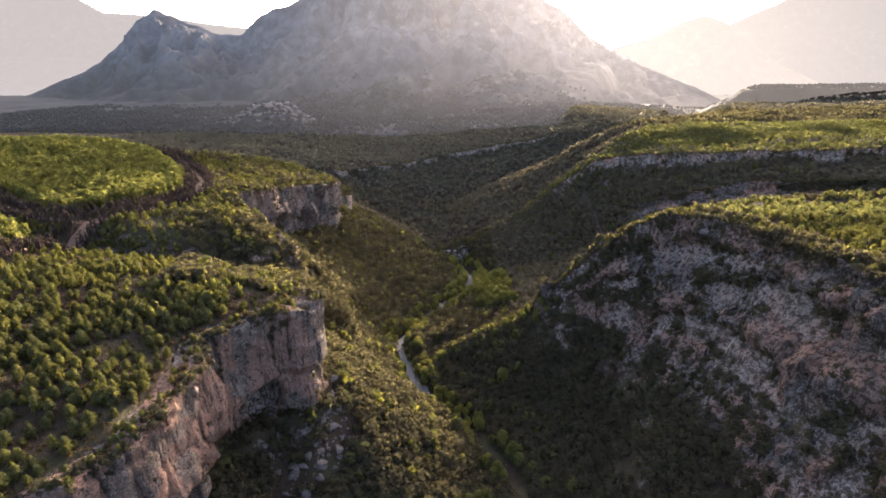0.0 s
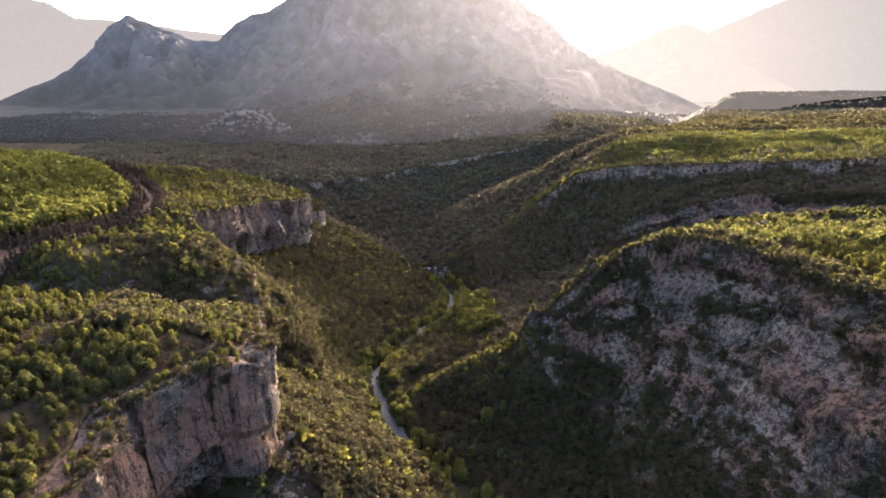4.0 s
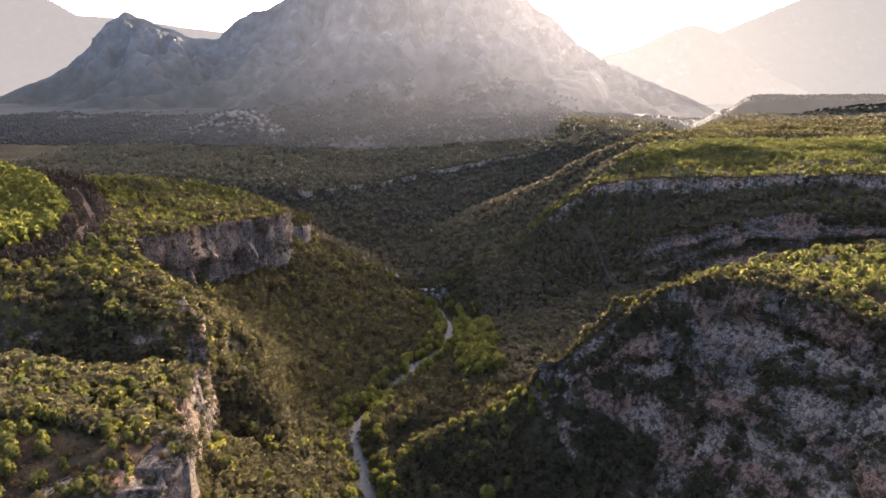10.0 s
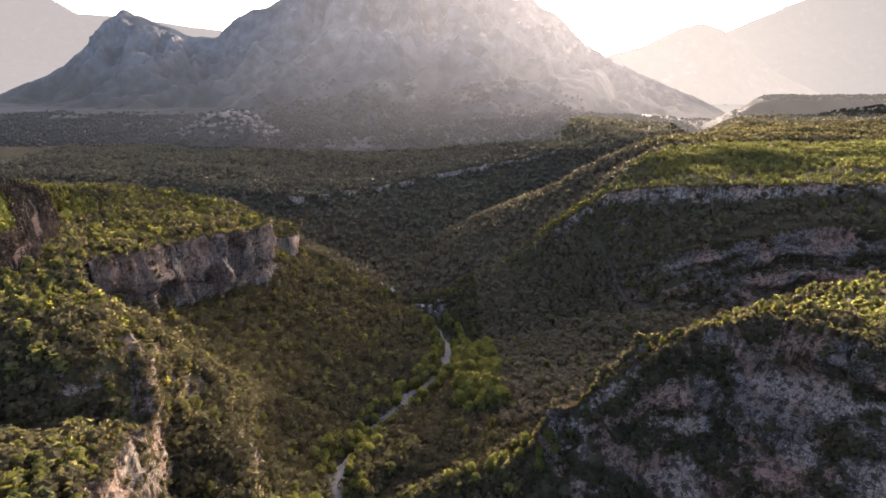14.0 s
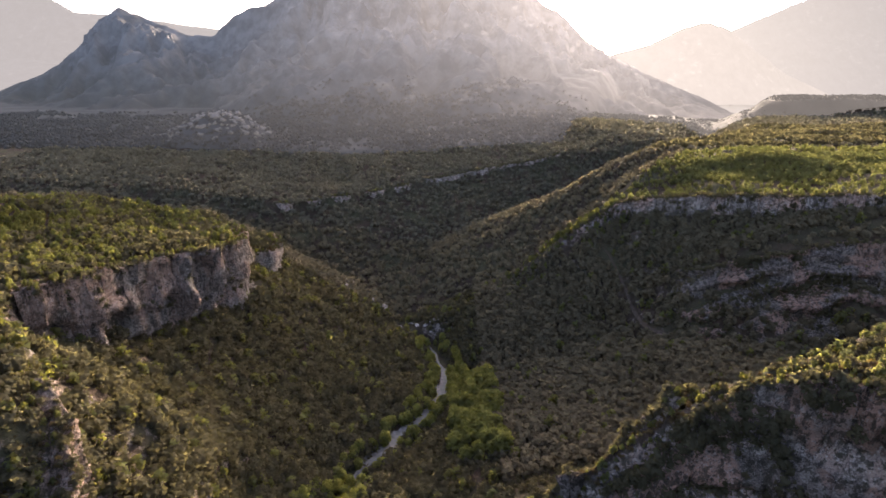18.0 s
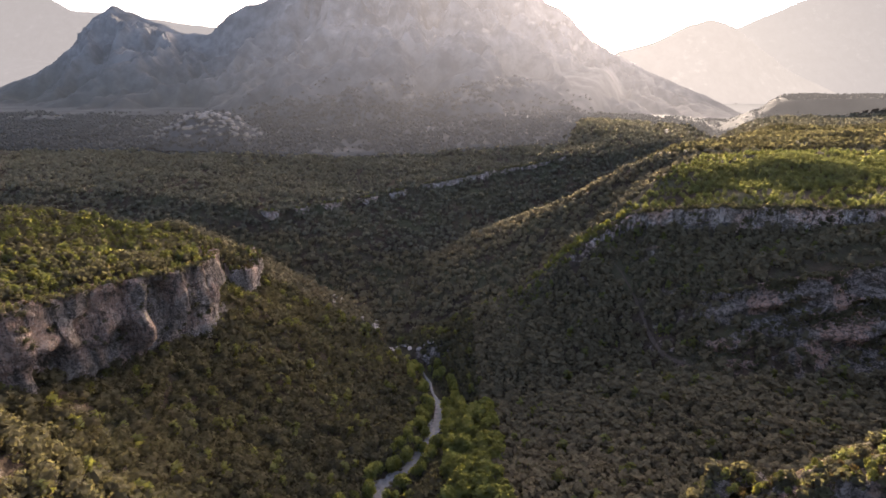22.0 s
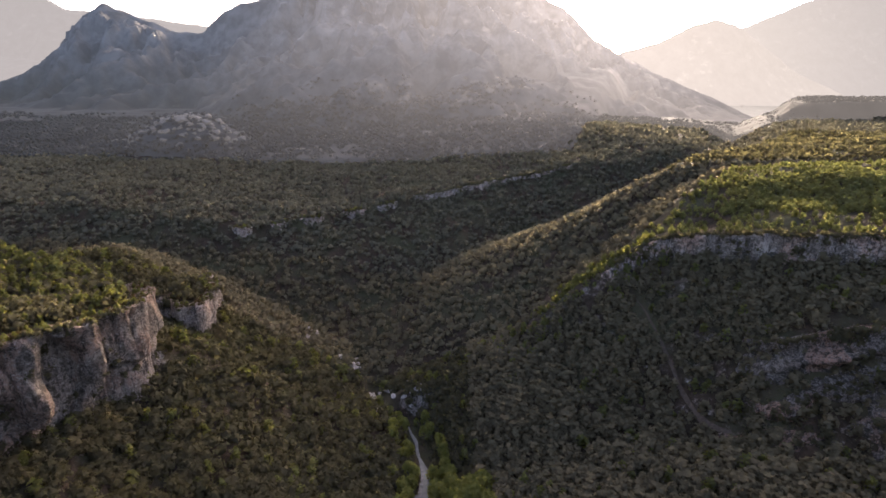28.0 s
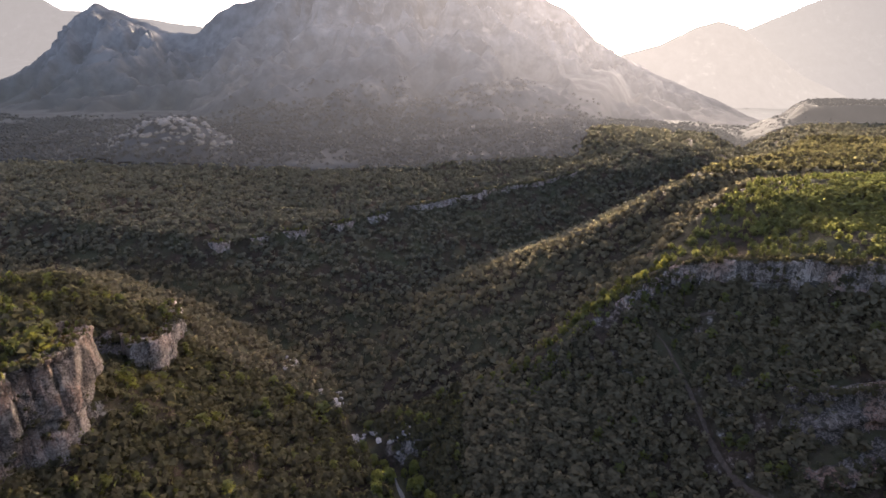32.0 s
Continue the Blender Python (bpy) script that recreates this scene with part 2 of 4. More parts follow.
# ---- noise and shape helpers ----
def lattice(ix, iy, iz, seed):
    h = (ix * 374761393 + iy * 668265263 + iz * 2147483647 + seed * 974634777) & 0xFFFFFFFF
    h = ((h ^ (h >> 13)) * 1274126177) & 0xFFFFFFFF
    h = ((h ^ (h >> 16)) * 2246822519) & 0xFFFFFFFF
    return ((h ^ (h >> 15)) & 0xFFFF) / 65535.0


def vnoise(x, y, z=0.0, seed=0):
    """Smooth value noise from -1 to 1."""
    x, y, z = np.broadcast_arrays(np.asarray(x, float), np.asarray(y, float), np.asarray(z, float))
    fx, fy, fz = np.floor(x), np.floor(y), np.floor(z)
    ix, iy, iz = fx.astype(np.int64), fy.astype(np.int64), fz.astype(np.int64)
    u, v, w = x - fx, y - fy, z - fz
    u, v, w = (a * a * (3 - 2 * a) for a in (u, v, w))
    total = 0.0
    for dx in (0, 1):
        for dy in (0, 1):
            for dz in (0, 1):
                weight = (u if dx else 1 - u) * (v if dy else 1 - v) * (w if dz else 1 - w)
                total = total + weight * lattice(ix + dx, iy + dy, iz + dz, seed)
    return 2 * total - 1


def fbm(x, y, z=0.0, octaves=4, seed=0, gain=0.5):
    total, amp = 0.0, 1.0
    for o in range(octaves):
        total = total + amp * vnoise(x * 2.03**o, y * 2.03**o, z * 2.03**o, seed + 17 * o)
        amp *= gain
    return total


def ease(a, lo=0.0, hi=1.0):
    a = np.clip((a - lo) / (hi - lo), 0, 1)
    return a * a * (3 - 2 * a)


def mesh_of(name, verts, faces, material, smooth=False, indices=None):
    me = bpy.data.meshes.new(name)
    verts, faces = np.asarray(verts, np.float32), np.asarray(faces, np.int32)
    k = faces.shape[1]
    me.vertices.add(len(verts))
    me.vertices.foreach_set("co", verts.ravel())
    me.loops.add(faces.size)
    me.loops.foreach_set("vertex_index", faces.ravel())
    me.polygons.add(len(faces))
    me.polygons.foreach_set("loop_start", np.arange(0, faces.size, k, dtype=np.int32))
    me.polygons.foreach_set("loop_total", np.full(len(faces), k, dtype=np.int32))
    if smooth:
        me.polygons.foreach_set("use_smooth", np.ones(len(faces), dtype=bool))
    for mat in material if isinstance(material, (list, tuple)) else [material]:
        me.materials.append(mat)
    if indices is not None:
        me.polygons.foreach_set("material_index", np.asarray(indices, np.int32))
    me.update(calc_edges=True)
    return me


def grid_faces(rows, cols):
    i = np.arange((rows - 1) * (cols - 1))
    a = (i // (cols - 1)) * cols + i % (cols - 1)
    return np.stack([a, a + 1, a + cols + 1, a + cols], axis=1)


def part(name, mesh, parent, label=""):
    ob = new(name, mesh)
    ob.parent = parent
    return tagged(ob, label)


# ---- the plan: table lands, each a rim of (x, y, height, cliff drop, cliff run) ----
LANDS = {
    "west": dict(gain=0.24, reach=110, talus=0.75, jag=3.0, rim=[
        (-150, -400, 50, 60, 12), (-118, 40, 51, 58, 8), (-113, 112, 52, 56, 6), (-101, 128, 52, 55, 5), (-101, 170, 53, 54, 5),
        (-107, 192, 54, 52, 4), (-96, 209, 55, 54, 4), (-80, 226, 56, 55, 4), (-66, 221, 57, 55, 4), (-69, 236, 55, 44, 5), (-80, 262, 50, 34, 5), (-94, 300, 42, 34, 5), (-98, 324, 38, 40, 5),
        (-108, 346, 42, 30, 6), (-142, 376, 60, 8, 8), (-163, 404, 71, 26, 5), (-150, 450, 65, 42, 5), (-133, 500, 58, 47, 5), (-115, 536, 52, 46, 5),
        (-119, 556, 50, 32, 6), (-148, 578, 57, 32, 10), (-230, 572, 74, 5, 15), (-400, 545, 84, 5, 20), (-900, 500, 90, 5, 20),
        (-3000, 450, 90, 5, 20), (-3000, -400, 60, 5, 20)]),
    "spur": dict(gain=0.2, reach=60, talus=0.66, jag=1.5, rim=[
        (-119, 642, 23, 20, 4), (-117, 604, 20, 20, 4), (-160, 600, 38, 6, 10), (-230, 640, 44, 5, 10), (-190, 690, 26, 5, 10), (-140, 664, 19, 10, 6)]),
    "east": dict(gain=0.03, reach=120, talus=0.75, jag=2.5, rim=[
        (77, 357, 14, 28, 10), (97, 355, 36, 46, 20), (127, 347, 56, 62, 32), (153, 335, 73, 78, 44), (170, 308, 76, 86, 50), (182, 263, 77, 88, 54), (188, 208, 78, 90, 52),
        (194, 150, 79, 90, 48), (198, 50, 82, 90, 46), (200, -400, 84, 88, 44), (1200, -400, 96, 50, 40), (1200, 360, 90, 50, 40),
        (420, 396, 76, 60, 40), (260, 388, 72, 60, 40), (185, 371, 68, 64, 36), (130, 362, 46, 50, 28)]),
    "east_far": dict(gain=0.04, reach=250, talus=0.62, jag=2.5, rim=[
        (84, 624, -15, 6, 8), (130, 630, 21, 10, 12), (187, 637, 59, 14, 8), (230, 612, 70, 16, 8), (310, 580, 78, 16, 8), (420, 560, 83, 18, 8),
        (700, 560, 93, 20, 10), (2600, 600, 110, 20, 20), (2600, 800, 110, 10, 20), (420, 760, 93, 8, 10), (290, 745, 90, 8, 10), (240, 700, 84, 8, 10),
        (196, 664, 62, 6, 10), (140, 646, 26, 6, 10)]),
    "east_back": dict(gain=0.04, reach=250, talus=0.60, jag=3.0, rim=[
        (160, 742, 44, 6, 10), (190, 732, 62, 8, 12), (279, 778, 90, 8, 12), (420, 790, 92, 8, 12), (2600, 830, 110, 8, 12), (2600, 2000, 110, 10, 20), (900, 1700, 88, 10, 20),
        (540, 1060, 88, 12, 12), (400, 905, 90, 14, 12), (279, 806, 90, 14, 12), (195, 756, 62, 10, 12)]),
    "east_step": dict(gain=0.3, reach=60, talus=0.70, jag=2.5, rim=[
        (205, 560, 19, 22, 7), (232, 546, 32, 44, 8), (262, 540, 40, 56, 8), (310, 535, 54, 60, 8), (400, 512, 58, 60, 10), (700, 440, 70, 60, 12),
        (700, 600, 80, 5, 10), (300, 580, 60, 5, 10), (225, 575, 30, 8, 8)]),
    "north": dict(gain=0.06, reach=500, talus=0.42, jag=5.0, rim=[
        (-900, 880, 40, 4, 10), (-320, 830, 32, 6, 6), (-162, 798, 17, 8, 4), (-110, 826, 18, 8, 4), (-66, 856, 20, 9, 4), (10, 895, 29, 8, 4), (75, 932, 36, 9, 4),
        (160, 985, 46, 7, 6), (270, 985, 62, 8, 8), (362, 965, 76, 14, 10), (440, 1120, 80, 14, 12), (560, 1330, 70, 10, 12), (900, 1800, 50, 10, 20),
        (900, 3000, 40, 5, 20), (-4000, 3000, 40, 5, 20), (-4000, 1000, 40, 5, 20)]),
    "mesa": dict(gain=0.02, reach=200, talus=1.1, jag=4.0, rim=[
        (762, 1385, 122, 40, 16), (900, 1350, 128, 34, 16), (1200, 1340, 128, 34, 16), (2400, 1300, 130, 34, 16), (2400, 2000, 130, 34, 16), (1010, 1800, 124, 40, 16)]),
}
RIVER = [(70, -400), (66, 0), (60, 140), (42, 235), (14, 290), (-19, 326), (-28, 357), (-38, 389), (-30, 414), (-18, 441), (0, 468), (17, 490), (32, 528),
         (31, 552), (18, 597), (-9, 630), (-27, 660), (-75, 690), (-160, 735), (-300, 775), (-700, 830)]
SIDE = [(18, 597), (70, 720), (150, 830), (280, 875), (430, 1010), (620, 1280), (900, 1750)]


def rim_line(land, seed):
    """The rim as a closed line of short steps with a jagged outline."""
    pts = np.array(land["rim"], float)
    out = []
    for a, b in zip(pts, np.roll(pts, -1, axis=0)):
        length = np.hypot(*(b - a)[:2])
        near = min(np.hypot(a[0], a[1] - 350), np.hypot(b[0], b[1] - 350)) < 520
        n = int(np.clip(length / (5 if near else 40), 1, 40))
        for i in range(n):
            out.append(a + (b - a) * i / n)
    out = np.array(out)
    for _ in range(2):
        out = 0.5 * out + 0.25 * (np.roll(out, 1, axis=0) + np.roll(out, -1, axis=0))
    jag = land["jag"]
    x, y = out[:, 0].copy(), out[:, 1].copy()
    out[:, 0] += jag * fbm(x / 14, y / 14, 0.5, 3, seed)
    out[:, 1] += jag * fbm(x / 14, y / 14, 7.5, 3, seed + 5)
    out[:, 2] += 1.6 * fbm(x / 18, y / 18, 3.5, 2, seed + 9)
    return out


def to_line(x, y, line, closed=True):
    """Distance to a line, and the line's further columns, softly mixed round the nearest place."""
    best = np.full(x.shape, 1e9)
    extra = np.zeros((line.shape[1] - 2,) + x.shape)
    ends = np.roll(line, -1, axis=0) if closed else line[1:]
    steps = []
    for a, b in zip(line, ends):
        dx, dy = b[0] - a[0], b[1] - a[1]
        q = np.clip(((x - a[0]) * dx + (y - a[1]) * dy) / (dx * dx + dy * dy + 1e-9), 0, 1)
        d = np.hypot(x - a[0] - q * dx, y - a[1] - q * dy)
        best = np.minimum(best, d)
        steps.append((a, b, q.astype(np.float32), d.astype(np.float32)))
    if len(extra):
        total = np.zeros(x.shape)
        for a, b, q, d in steps:
            w = np.exp(-np.minimum((d - best) / (1.5 + 0.22 * best), 60)) * (np.hypot(b[0] - a[0], b[1] - a[1]) + 0.01)
            total += w
            for k in range(len(extra)):
                extra[k] += w * (a[k + 2] + q * (b[k + 2] - a[k + 2]))
        extra /= total
    return best, extra


def inside(x, y, line):
    odd = np.zeros(x.shape, bool)
    for a, b in zip(line, np.roll(line, -1, axis=0)):
        cross = (a[1] > y) != (b[1] > y)
        odd ^= cross & (x < a[0] + (y - a[1]) / (b[1] - a[1] + 1e-12) * (b[0] - a[0]))
    return odd


RIMS = {name: rim_line(land, 31 * i) for i, (name, land) in enumerate(LANDS.items())}
RIVER_LINE = np.array(RIVER, float)
SIDE_LINE = np.array(SIDE, float)


def ground_height(x, y):
    """Height of the ground: table lands with cliffs and scree, over a valley cut by two streams."""
    dr, _ = to_line(x, y, RIVER_LINE, False)
    ds, _ = to_line(x, y, SIDE_LINE, False)
    dv = np.minimum(dr, ds + 3)
    bumps = fbm(x / 45, y / 45, 0.0, 4, 3)
    z = -60 + np.minimum(0.30 * np.maximum(dv - 5, 0), 55) + 0.02 * np.maximum(ds * 0 + y - 600, 0)
    z = z + bumps * np.clip(dv / 25, 0, 1) * 3.0
    for name, land in LANDS.items():
        line = RIMS[name]
        d, (top, drop, run) = to_line(x, y, line)
        within = inside(x, y, line)
        back = 3.5 * ease(drop, 8, 16)
        signed = np.where(within, -d, d) + back
        within = signed <= 0
        d = np.abs(signed)
        high = top + land["gain"] * land["reach"] * (1 - np.exp(-d / land["reach"])) + bumps * 3.5 * np.clip(d / 20, 0, 1)
        fall = top - drop * np.clip(d / run, 0, 1) ** 0.8 - land["talus"] * np.maximum(d - run, 0) + bumps * np.clip((d - run) / 15, 0, 1) * 4
        z = np.maximum(z, np.where(within, high, fall))
    gully = np.array([(-262, 268), (-225, 283), (-175, 294), (-135, 303), (-98, 322)], float)
    dg, _ = to_line(x, y, gully, False)
    north = y - np.interp(x, gully[:, 0], gully[:, 1])
    z = z - 15 * np.exp(-((dg / np.where(north > 0, 15, 11)) ** 2)) * ease(x, -262, -195) + 5 * np.exp(-(((x + 140) / 26) ** 2 + ((y - 343) / 16) ** 2))
    ridge = np.array([(92, 356, 8), (66, 360, -17), (40, 362, -30), (10, 358, -43), (-12, 350, -54)], float)
    dl, (crest,) = to_line(x, y, ridge, False)
    z = np.maximum(z, crest + 2.0 * bumps - 0.62 * np.maximum(dl - 2, 0))
    knoll = 55 * np.exp(-(((x + 385) / 75) ** 2 + ((y - 1195) / 60) ** 2))
    z = np.minimum(z + knoll, -60 + 0.95 * np.maximum(dr - 5, 0) + 1.6 * np.maximum(dr - 38, 0) + 0.9 * np.maximum(y - 600, 0))
    return z + 0.5 * fbm(x / 6, y / 6, 0.0, 2, 11)


def graded(lo, a, b, hi, step, growth):
    out = list(np.arange(a, b + step, step))
    s = step
    while out[-1] < hi:
        s *= growth
        out.append(out[-1] + s)
    s = step
    while out[0] > lo:
        s *= growth
        out.insert(0, out[0] - s)
    return np.array(out)


GX = graded(-4700, -260, 330, 4700, 2.3, 1.05)
GY = graded(-700, 95, 720, 4950, 2.3, 1.05)
MX, MY = np.meshgrid(GX, GY)
GZ = ground_height(MX, MY)


def height_at(x, y):
    """Height of the built ground sheet."""
    x, y = np.asarray(x, float), np.asarray(y, float)
    i = np.clip(np.searchsorted(GX, x) - 1, 0, len(GX) - 2)
    j = np.clip(np.searchsorted(GY, y) - 1, 0, len(GY) - 2)
    u, v = (x - GX[i]) / (GX[i + 1] - GX[i]), (y - GY[j]) / (GY[j + 1] - GY[j])
    return (GZ[j, i] * (1 - u) + GZ[j, i + 1] * u) * (1 - v) + (GZ[j + 1, i] * (1 - u) + GZ[j + 1, i + 1] * u) * v


def steepness(x, y, r=2.5):
    return np.hypot(height_at(x + r, y) - height_at(x - r, y), height_at(x, y + r) - height_at(x, y - r)) / (2 * r)


ground = new("ground", mesh_of("ground", np.stack([MX, MY, GZ], -1).reshape(-1, 3), grid_faces(len(GY), len(GX)), EARTH, True))
tagged(ground, "brown stony forest ground of canyon slopes and plateaus", "ground", kind="structure")


# ---- distance: the mountain and the ridges behind it ----
CREST = [(-2700, 0), (-2240, 12), (-2054, 73), (-1774, 180), (-1632, 258), (-1481, 398), (-1389, 456), (-1236, 398), (-1093, 348), (-968, 361), (-876, 448),
         (-696, 500), (-450, 640), (-150, 760), (150, 730), (380, 600), (500, 497), (613, 423), (702, 335), (858, 258), (1082, 167), (1262, 100), (1470, 10), (1750, -60)]


def mountain_height(x, y, crest, y0, front, back, seed, rough, power, foot, shy):
    cx, cz = np.array(crest).T
    wave = 90 * fbm(x / 500, y * 0 + 1.0, 0, 3, seed)
    reach = (front - shy * (ease(-x, 250, 800) + ease(x, 300, 1100))) * (1 + 0.05 * fbm(x / 130, y * 0 + 4.0, 0, 3, seed + 2))
    t = np.where(y < y0, (y0 - y) / reach, (y - y0) / back)
    ridge = 1 - np.abs(fbm((x + wave) / 230, y / 380, 0, 7, seed + 3, 0.58))
    crest_z = np.interp(x * np.where(y < y0, y0 / y, 1.0) + 60 * fbm(x / 300, y / 300, 2.0, 3, seed + 8) * np.clip(t * 3, 0, 1), cx, cz)
    profile = np.clip(1 - t, 0, 1) ** power
    tall = np.clip((crest_z - foot) / 300, 0, 1)
    z = foot + (crest_z - foot) * profile + rough * (ridge - 0.72) * np.clip(t * 6, 0.10, 1) * np.clip(1 - t, 0, 1) * tall - 420 * np.clip(t - 1, 0, 1)
    beds = z / 46 + 0.9 * fbm(x / 260, y / 260, 0, 3, seed + 11)
    z = z + rough * 0.045 * (np.floor(beds) + ease(beds - np.floor(beds), 0.45, 0.95) - beds) * np.clip(1 - t, 0, 1) * np.clip(t * 5, 0, 1) * tall * ease(fbm(x / 330, y / 330, 3.0, 3, seed + 13), -0.3, 0.4)
    return z + (5.0 * vnoise(x / 22, y / 22, 0, seed + 5) + 4.0 * vnoise(x / 41, y / 41, 0, seed + 6)) * np.clip(0.3 + t * 2, 0, 1) * tall


def fan_height(x, y):
    """The wooded slope that rises from the plain to the mountain's foot, laid over the ground sheet."""
    rise = np.interp(y, [1000, 1100, 1500, 1800, 2100], [12, 36, 80, 140, 200]) + 9 * fbm(x / 140, y / 220, 0, 4, 76)
    rise = rise - 190 * ease(-x, 180, 1000) - 300 * ease(x - 0.4 * (y - 1060), 170, 400)
    low = np.max([height_at(x + dx, y + dy) for dx, dy in ((0, 0), (13, 0), (-13, 0), (0, 13), (0, -13))], axis=0)
    cover = np.where((y > 1085) & (x < 225 + 0.4 * (y - 1060)), low + 1.0, -200.0)
    return np.maximum(rise, cover)


def mountain_mesh(name, crest, y0, front, back, material, step, seed, rough, power=1.25, foot=-40, shy=0, apron=False):
    xs = np.arange(crest[0][0], crest[-1][0] + step, step)
    ys = np.arange(y0 - 1.08 * front, min(y0 + back, 4960), step)
    x, y = np.meshgrid(xs, ys)
    z = mountain_height(x, y, crest, y0, front, back, seed, rough, power, foot, shy)
    if apron:
        z = np.maximum(z, fan_height(x, y))
    return new(name, mesh_of(name, np.stack([x, y, z], -1).reshape(-1, 3), grid_faces(len(ys), len(xs)), material, True))


# Haze in front of the far land is painted into these materials as emission.
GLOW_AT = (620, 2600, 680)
HAZE_MOUNTAIN = make_haze_glow("haze_glow_mountain", (0.128, 0.112, 0.095), (0.0074, 0.0086, 0.0102), (0.0060, 0.0064, 0.0054), (0.11, 0.106, 0.098), GLOW_AT, (0, 2000), 0.075, 2.4, 0.4, (1000, 2100, 0.30))
HAZE_KNOLL = make_haze_glow("haze_glow_pale_rocks", (0.152, 0.133, 0.112), (0.0165, 0.0158, 0.0145), (0.0165, 0.0158, 0.0145), (0.40, 0.37, 0.33), GLOW_AT, (0, 2000), 0.10, 2.4, 0.4, (1000, 1800, 0.35))
HAZE_MESA = make_haze_glow("haze_glow_mesa", (0.144, 0.132, 0.116), (0.064, 0.060, 0.0528), (0.064, 0.060, 0.0528), (0.01, 0.0095, 0.0075), GLOW_AT, (0, 1900), 0.05, 1.4, 0.4, (1750, 2500, 0.25))
HILL = make_haze_glow("haze_glow_hill", (0.135, 0.121, 0.105), (0.098, 0.091, 0.080), (0.098, 0.091, 0.080), (0.01, 0.01, 0.01), (1000, 3400, 600), (0, 2200), 0.02)
RIDGES = make_haze_glow("haze_glow_ridges", (0.148, 0.135, 0.115), (0.065, 0.063, 0.060), (0.065, 0.063, 0.060), (0.01, 0.01, 0.01), (1200, 4200, 600), (200, 4200), 0.012)
tagged(mountain_mesh("mountain", CREST, 2700, 1600, 900, HAZE_MOUNTAIN, 12.5, 71, 230, 1.6, 34, 480, True), "hazy blue-grey limestone mountain with a twin summit", "mountain", kind="structure")
# Sheet over the mesa and the plain behind it, glowing in place of haze.
xs, ys = np.meshgrid(np.concatenate([np.arange(640, 1720, 10.0), np.arange(1720, 2900, 40.0)]), np.concatenate([np.arange(1335, 1760, 10.0), np.arange(1760, 4200, 40.0)]))
low = np.max([height_at(xs + dx, ys + dy) for dx, dy in ((0, 0), (10, 0), (-10, 0), (0, 10), (0, -10))], axis=0)
mesa = new("mesa", mesh_of("mesa", np.stack([xs, ys, low + 1.0 - 12.0 * (xs < 655)], -1).reshape(-1, 3), grid_faces(xs.shape[0], xs.shape[1]), HAZE_MESA, True))
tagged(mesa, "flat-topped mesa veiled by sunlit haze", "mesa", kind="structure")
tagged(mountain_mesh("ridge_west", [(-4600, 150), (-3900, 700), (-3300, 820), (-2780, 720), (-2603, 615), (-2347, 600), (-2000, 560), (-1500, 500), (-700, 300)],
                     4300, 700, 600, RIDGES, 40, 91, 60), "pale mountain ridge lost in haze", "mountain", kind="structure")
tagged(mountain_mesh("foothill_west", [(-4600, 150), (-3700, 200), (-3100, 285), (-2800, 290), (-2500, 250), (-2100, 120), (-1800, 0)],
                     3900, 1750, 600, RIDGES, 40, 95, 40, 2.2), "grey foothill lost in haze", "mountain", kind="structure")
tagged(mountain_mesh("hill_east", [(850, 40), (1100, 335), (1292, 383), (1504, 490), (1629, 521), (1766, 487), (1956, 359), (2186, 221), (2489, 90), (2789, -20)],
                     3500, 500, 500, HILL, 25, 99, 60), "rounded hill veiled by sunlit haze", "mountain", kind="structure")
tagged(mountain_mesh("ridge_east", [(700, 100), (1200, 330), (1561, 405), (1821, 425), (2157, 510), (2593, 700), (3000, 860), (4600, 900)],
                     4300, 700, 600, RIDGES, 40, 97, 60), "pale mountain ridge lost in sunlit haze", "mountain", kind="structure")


# ---- cliffs ----
FACE_SPOTS, RIM_SPOTS = [], []


